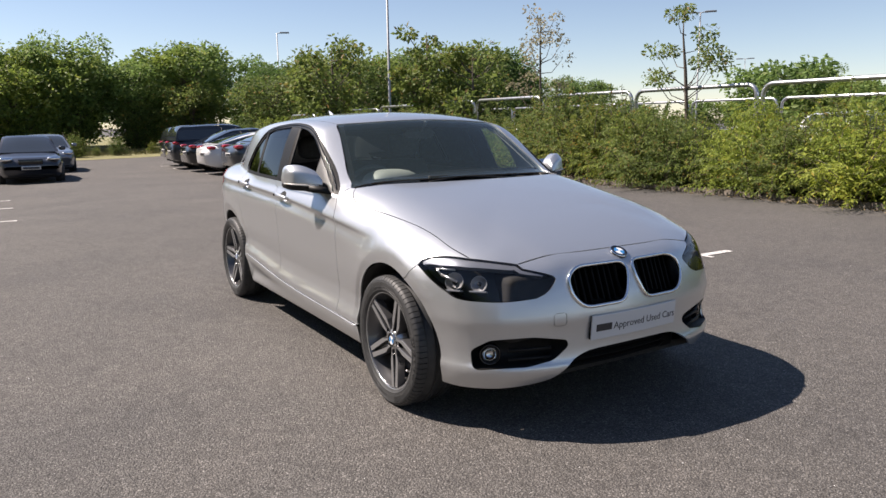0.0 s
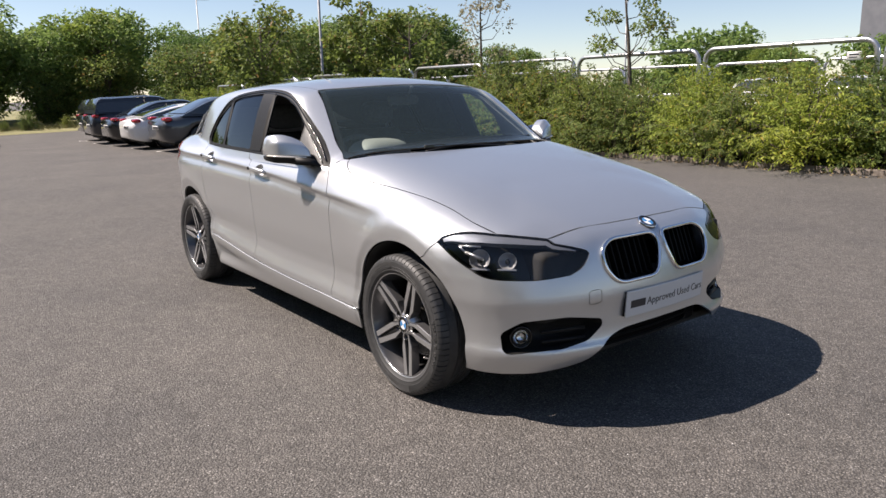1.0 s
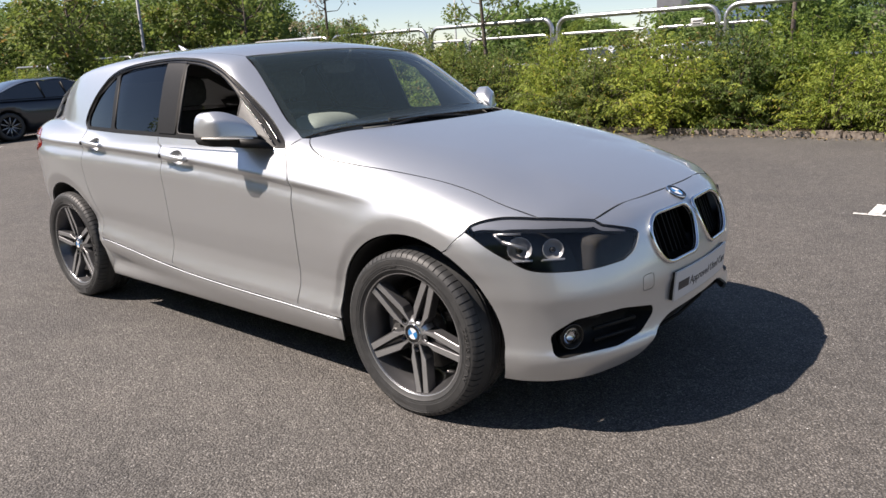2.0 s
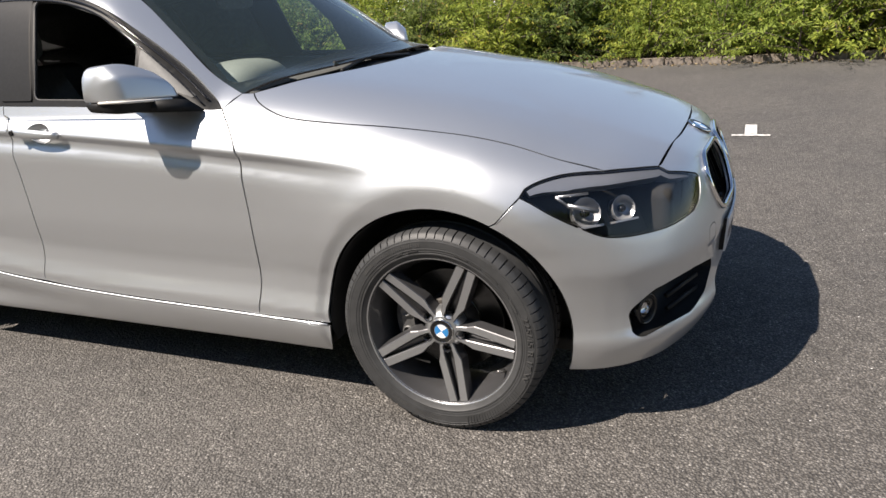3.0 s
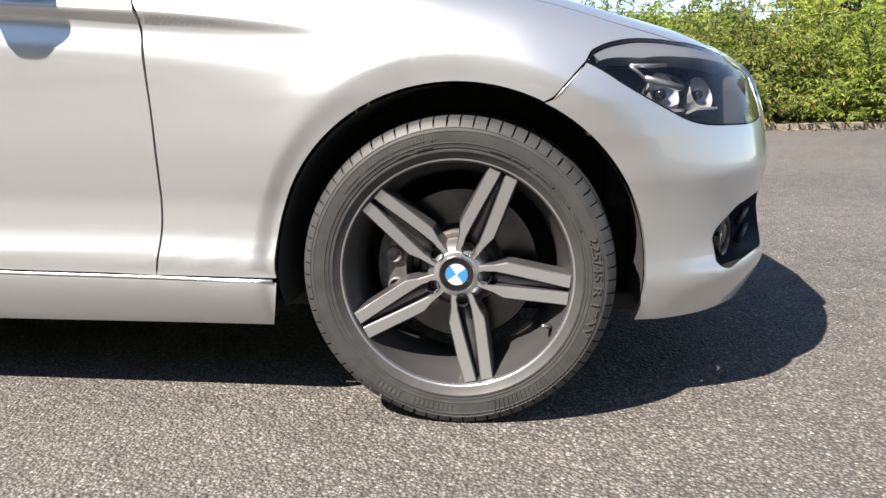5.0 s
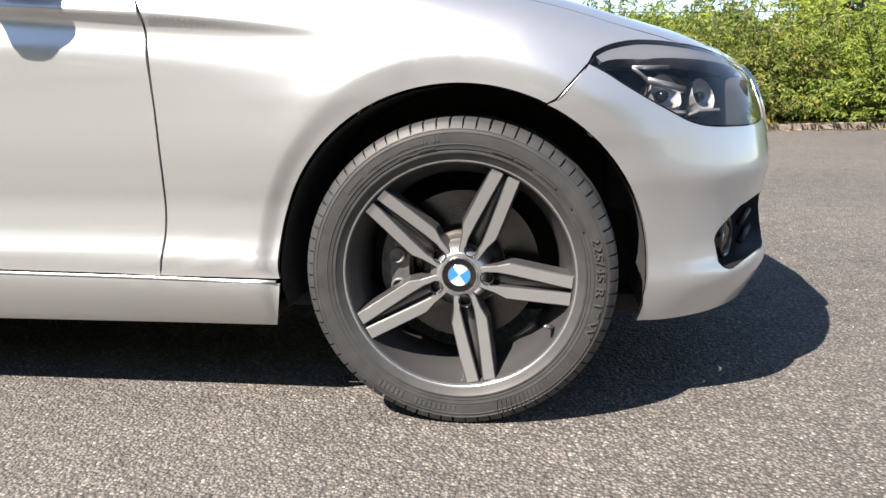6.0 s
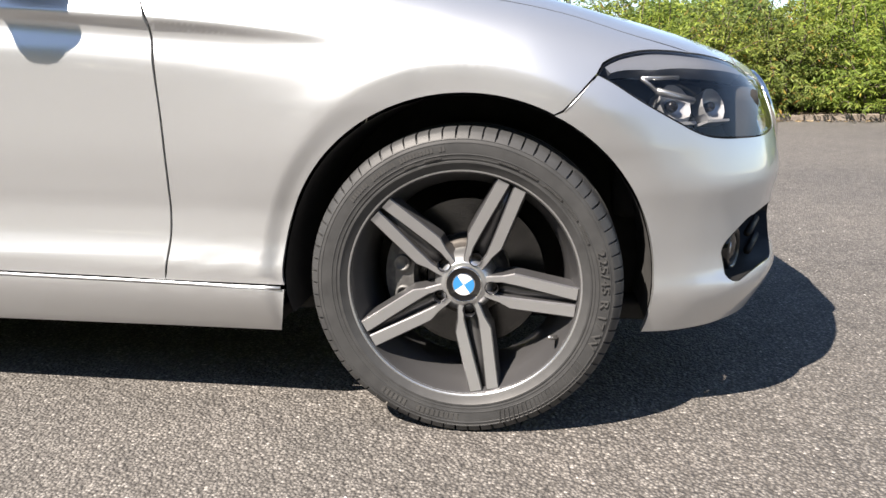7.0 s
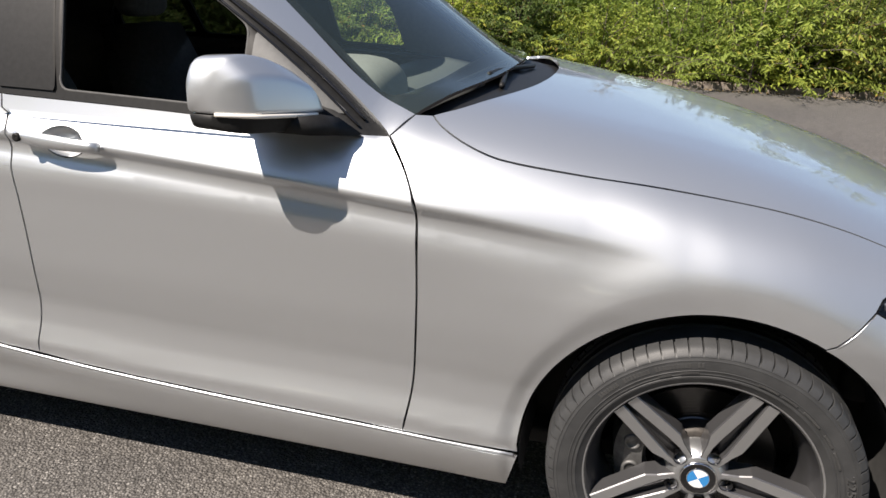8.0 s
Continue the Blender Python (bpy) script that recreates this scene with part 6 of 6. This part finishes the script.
# overhead line beyond the far bays
line = tagged(empty("overhead_line"), "thin dark overhead cable on wooden poles in the distance", "cable")
for x in (-9.0, 44.0):
    part("pole", tube([(x, 40, 0), (x, 40, 5.6)], [0.13, 0.10], 8), BARK, line)
part("cable", tube([(-9 + 53 * t, 40, 5.15 - 0.9 * math.sin(math.pi * t)) for t in np.linspace(0, 1, 24)], 0.022, 5), BLACK_TRIM, line)
# ---- other parked cars ----
def parked_car(name, mat, length, width, height, style, label, lamp_rear=True):
    """A car along +x, on its wheels, built of lofted body, glasshouse, wheels, lamps and plates. style: saloon, suv, coupe or hatch."""
    c = tagged(empty(name), label, "car")
    hw, front, rear = width / 2, length / 2, -length / 2
    wr = {"suv": 0.37, "coupe": 0.34}.get(style, 0.325)
    belt = {"suv": 0.66, "coupe": 0.70, "saloon": 0.665, "hatch": 0.665}[style] * height
    ax_f, ax_r = front - 0.80 - 0.05, rear + 0.95
    deck = {"saloon": 0.97, "coupe": 1.0, "suv": 1.0, "hatch": 1.0}[style]
    rings = []
    for t in np.linspace(0, 1, 41):
        x = rear + length * t
        end = min(t, 1 - t) / 0.06
        nar = 1 - 0.16 * max(0, 1 - min(1, t / 0.12)) ** 2 - 0.22 * max(0, 1 - min(1, (1 - t) / 0.16)) ** 2
        hood = belt * deck - (0.03 if t < 0.1 else 0) - 0.20 * max(0, (t - 0.66) / 0.34) ** 1.6 - (0.10 if end < 0.5 else 0) * (1 - min(1, end))
        low = 0.20 + 0.10 * max(0, 1 - min(1, end)) + (0.06 if style == "suv" else 0)
        w = hw * nar
        sec = []
        for a, z in ((0.88, low), (0.965, low + 0.10), (0.985, low + 0.25), (1.0, 0.56 * hood + 0.1), (0.985, hood - 0.10), (0.93, hood - 0.025), (0.80, hood + 0.005), (0.4, hood + 0.025)):
            y, zz = a * w, z
            for wx in (ax_f, ax_r):
                r = math.hypot(x - wx, 0)
                if r < wr + 0.06 and zz < wr + math.sqrt(max((wr + 0.06) ** 2 - r ** 2, 0)) and a > 0.87:
                    zz = min(max(zz, wr + math.sqrt((wr + 0.06) ** 2 - r ** 2)), hood - 0.12)
            sec.append((x, y, zz))
        rings.append([(q[0], -q[1], q[2]) for q in sec] + [(q[0], q[1], q[2]) for q in reversed(sec)])
    part("body", loft(rings), mat, c)
    part("underbody", block(rear + 0.25, -hw * 0.8, 0.17, front - 0.25, hw * 0.8, 0.5, 0.03), VOID, c)
    # glasshouse
    prof = {"saloon": [(-0.40, 0.0), (-0.20, 0.86), (-0.08, 1.0), (0.06, 0.97), (0.24, 0.0)], "coupe": [(-0.45, 0.05), (-0.22, 0.8), (-0.06, 1.0), (0.06, 0.93), (0.27, 0.0)],
            "suv": [(-0.485, 0.0), (-0.44, 0.88), (-0.30, 1.0), (0.02, 0.98), (0.20, 0.0)], "hatch": [(-0.475, 0.0), (-0.40, 0.85), (-0.22, 1.0), (0.02, 0.98), (0.22, 0.0)]}[style]
    xs = dense([(a * length, belt - 0.02 + b * (height - belt + 0.02)) for a, b in prof], 0.12)
    rise = height - belt
    house = []
    for x, z in xs:
        k = (z - belt) / rise
        w = hw * (0.93 - 0.20 * max(k, 0))
        house.append([(x, -w, z - 0.05 * max(k, 0)), (x, -w * 0.8, z - 0.012 * max(k, 0)), (x, -w * 0.3, z), (x, w * 0.3, z), (x, w * 0.8, z - 0.012 * max(k, 0)), (x, w, z - 0.05 * max(k, 0))])
    n = len(house)
    part("roof", loft(house, closed=False, caps=False), mat, c)
    dark = CAR_GLASS
    for s in (-1, 1):
        strip = []
        for i, (x, z) in enumerate(xs):
            k = (z - belt) / rise
            w = hw * (0.93 - 0.20 * max(k, 0))
            strip.append([(x, s * (w + 0.006), z - 0.07 * max(k, 0)), (x, s * hw * 0.942, belt - 0.03)])
        q = loft(strip, closed=False, caps=False)
        part("side_wall", q, mat, c)
        win = []
        for x, z in xs[2:-2]:
            k = (z - belt) / rise
            w = hw * (0.93 - 0.20 * k) + 0.014
            top = belt + 0.02 + (z - belt) * 0.80
            win.append([(x * 0.985, s * (w + (z - top) * 0.02), top - 0.02), (x * 0.985, s * (hw * 0.942 + 0.010), belt + 0.015)])
        glass = part("side_window", loft(win, closed=False, caps=False), dark, c)
        for px in (-0.10, 0.02):
            part("pillar", tube([(px * length, s * (hw * 0.95 + 0.008), belt), (px * length - 0.06, s * (hw * 0.93 - 0.20 * hw * 0.8 + 0.02), belt + rise * 0.8)], 0.02, 6), BLACK_TRIM, glass)
        mirror = part("door_mirror", oval((0.17 * length, s * (hw + 0.08), belt + 0.09), 0.06, 0.10, 0.07, 0.7, 12, 8), mat, c)
        part("headlight", oval((front - 0.16, s * hw * 0.70, belt * 0.80), 0.13, hw * 0.2, 0.065, 0.7, 14, 8), CHROME, c)
        part("tail_light", oval((rear + 0.12, s * hw * 0.72, belt * 0.90), 0.12, hw * 0.22, 0.06, 0.6, 14, 8), LAMP_RED, c)
        for wx in (ax_f, ax_r):
            wheel = empty("wheel")
            wheel.parent = c
            m = Matrix.Translation((wx, s * (hw - 0.085), wr)) @ (Matrix() if s < 0 else pose(0, 0, 0, 0, 0, 180))
            part("tyre", moved(turned([(-0.10, wr * 0.72), (-0.115, wr * 0.80), (-0.11, wr * 0.94), (-0.085, wr), (0.085, wr), (0.11, wr * 0.9), (0.10, wr * 0.7)], 36), m), RUBBER, wheel)
            part("rim", moved(turned([(-0.10, wr * 0.74), (-0.098, wr * 0.69), (-0.05, wr * 0.66), (-0.02, wr * 0.3), (-0.02, 0.001)], 36), m), GLOSS_BLACK, wheel)
            for k in range(10):
                q = math.radians(36 * k + 10)
                bar = tube([(0.03 * math.cos(q), -0.085, 0.03 * math.sin(q)), (wr * 0.70 * math.cos(q + 0.12), -0.098, wr * 0.70 * math.sin(q + 0.12))], 0.013, 5)
                part("spoke", moved(bar, m), ALLOY, wheel)
            part("well", moved(turned([(0.0, wr + 0.055), (0.14, wr + 0.05), (0.14, 0.01)], 24), m), VOID, c)
    # screens
    i0 = max(i for i in range(n) if xs[i][1] >= belt + rise * 0.86)
    front_glass = [[(x + 0.010, y * 0.90, z + 0.012) for x, y, z in house[i]] for i in range(i0, n)]
    part("windscreen", loft(front_glass, closed=False, caps=False), dark, c)
    j0 = min(i for i in range(n) if xs[i][1] >= belt + rise * 0.80)
    back_glass = [[(x - 0.010, y * 0.86, z + 0.012) for x, y, z in house[i]] for i in range(1, j0 + 1)]
    part("rear_screen", loft(back_glass, closed=False, caps=False), dark, c)
    part("grille", block(front - 0.13, -hw * 0.36, belt * 0.62, front + 0.004, hw * 0.36, belt * 0.80, 0.02), GLOSS_BLACK, c)
    part("lower_intake", block(front - 0.12, -hw * 0.7, 0.26, front - 0.02, hw * 0.7, 0.40, 0.02), VOID, c)
    for xx, s in ((front + 0.008, 1), (rear - 0.004, -1)):
        plate = part("number_plate", slab(rounded([(-0.26, -0.055), (0.26, -0.055), (0.26, 0.055), (-0.26, 0.055)], 0.01), "x", xx, xx + s * 0.012), WHITE_PLASTIC, c)
        for v in plate.data.vertices:
            v.co.z += 0.50 if s > 0 else 0.62
        mid = 0.50 if s > 0 else 0.62
        part("plate_bar", slab([(-0.22, mid - 0.032), (0.22, mid - 0.032), (0.22, mid + 0.032), (-0.22, mid + 0.032)], "x", xx + s * 0.012, xx + s * 0.013), INK, plate, smooth=False)
    return c


NAVY = paint("navy_paint", (0.022, 0.025, 0.034), 0.3, 0.35, False)
GREY_BLUE = paint("slate_paint", (0.055, 0.062, 0.072), 0.6, 0.35, False)
STEEL_BLUE = paint("steel_blue_paint", (0.20, 0.23, 0.27), 0.6, 0.35, False)
WHITE = paint("white_paint", (0.72, 0.73, 0.74), 0.0, 0.4, False)
BLACK = paint("black_paint", (0.010, 0.010, 0.012), 0.2, 0.3, False)
lot = [parked_car("saloon_car", GREY_BLUE, 4.64, 1.82, 1.43, "saloon", "slate-grey saloon parked tail-out in a marked bay"),
       parked_car("sports_coupe", WHITE, 4.69, 1.92, 1.30, "coupe", "low white sports coupe with black rear parked in a bay"),
       parked_car("saloon_car", BLACK, 4.64, 1.82, 1.43, "saloon", "black saloon parked in a bay beside a white coupe"),
       parked_car("sport_utility_car", NAVY, 4.66, 1.90, 1.62, "suv", "dark blue sport utility car parked in a bay"),
       parked_car("estate_car", BLACK, 4.55, 1.84, 1.60, "suv", "black tall estate car at the far end of the row")]
for k, (ob, (x, y)) in enumerate(zip(lot, ((-18.3, 5.7), (-20.9, 5.6), (-23.5, 5.6), (-26.1, 5.6), (-29.2, 5.9)))):
    ob.matrix_basis = pose(x, y, fall(x, y), 0, 0, 90)
near = parked_car("saloon_car", NAVY, 4.64, 1.82, 1.43, "saloon", "dark navy saloon parked nose-out on the open tarmac")
near.matrix_basis = pose(-24.6, -1.5, fall(-24.6, -1.5), 0, 0, 0)
behind = parked_car("hatchback_car", STEEL_BLUE, 4.33, 1.77, 1.44, "hatch", "steel-blue hatchback parked behind a dark saloon")
behind.matrix_basis = pose(-30.4, -0.63, fall(-30.4, -0.63), 0, 0, 0)
far_car = parked_car("hatchback_car", WHITE, 4.4, 1.80, 1.50, "hatch", "white hatchback parked behind the hedge")
far_car.matrix_basis = pose(-17.6, 17.4, 0, 0, 0, 90)
for x, y, turn in ((-9.6, 20.6, 90), (-6.8, 20.6, 90), (1.3, 20.8, 90)):
    copy_thing(far_car, pose(x, y, 0, 0, 0, turn))

# ---- kerb stones, one by one, last ----
kerb = tagged(empty("kerb"), "low worn kerb of brown stone setts along the bed", "kerb", kind="structure")
stones = []
for k in range(4):
    rnd = random.Random(k)
    v, f = block(-0.19, -0.06, -0.06, 0.19, 0.06, 0.085, 0.012)
    v = [(a + rnd.uniform(-0.006, 0.006), b + rnd.uniform(-0.006, 0.006), c + rnd.uniform(-0.006, 0.006)) for a, b, c in v]
    me = bpy.data.meshes.new("kerb_stone")
    me.from_pydata(v, [], f)
    me.materials.append(KERB_STONE)
    stones.append(me)
rnd = random.Random(3)
x = -30.0
while x < 24:
    ob = new("kerb_stone", stones[rnd.randrange(4)])
    ob.parent = kerb
    ob.matrix_basis = pose(x, KERB_Y + rnd.uniform(-0.012, 0.012), fall(x, KERB_Y) + rnd.uniform(-0.012, 0.01), rnd.uniform(-2, 2), rnd.uniform(-1.5, 1.5), rnd.uniform(-1.5, 1.5))
    x += 0.392
# fallen leaves and grit gathered along the kerb
rnd = np.random.RandomState(4)
n = 1500
lp = np.stack([rnd.uniform(-12, 12, n), KERB_Y - 0.08 - np.abs(rnd.normal(0, 0.16, n)), np.full(n, 0.006)], 1)
np.random.seed(4)
LITTER = mottled("leaf_litter", [(0.3, (0.12, 0.08, 0.04)), (0.7, (0.30, 0.23, 0.13))], 20, 0.9)
tagged(part("leaf_litter", leaves(lp, rnd.normal(0, 1, (n, 3)) * (1, 1, 0.05), rnd.uniform(0.02, 0.06, n), 0.5, 0.05), LITTER, smooth=False), "dry brown leaf litter gathered along the kerb", "leaf litter", kind="stuff")
# specks and small stones on the tarmac
n = 280
sp = np.stack([rnd.uniform(-6, 4, n), rnd.uniform(-3, 5, n), np.full(n, 0.001)], 1)
grit = [([(x - s, y - s * 0.7, 0), (x + s, y - s * 0.5, 0), (x + s * 0.7, y + s, 0), (x - s * 0.8, y + s * 0.8, 0), (x, y, s * 0.8)], [(0, 1, 4), (1, 2, 4), (2, 3, 4), (3, 0, 4)]) for (x, y, _), s in zip(sp.tolist(), rnd.uniform(0.0012, 0.0032, n))]
tagged(part("grit", joined(*grit), WHITE_PLASTIC, smooth=False), "pale loose grit scattered over the tarmac", "grit", kind="stuff")
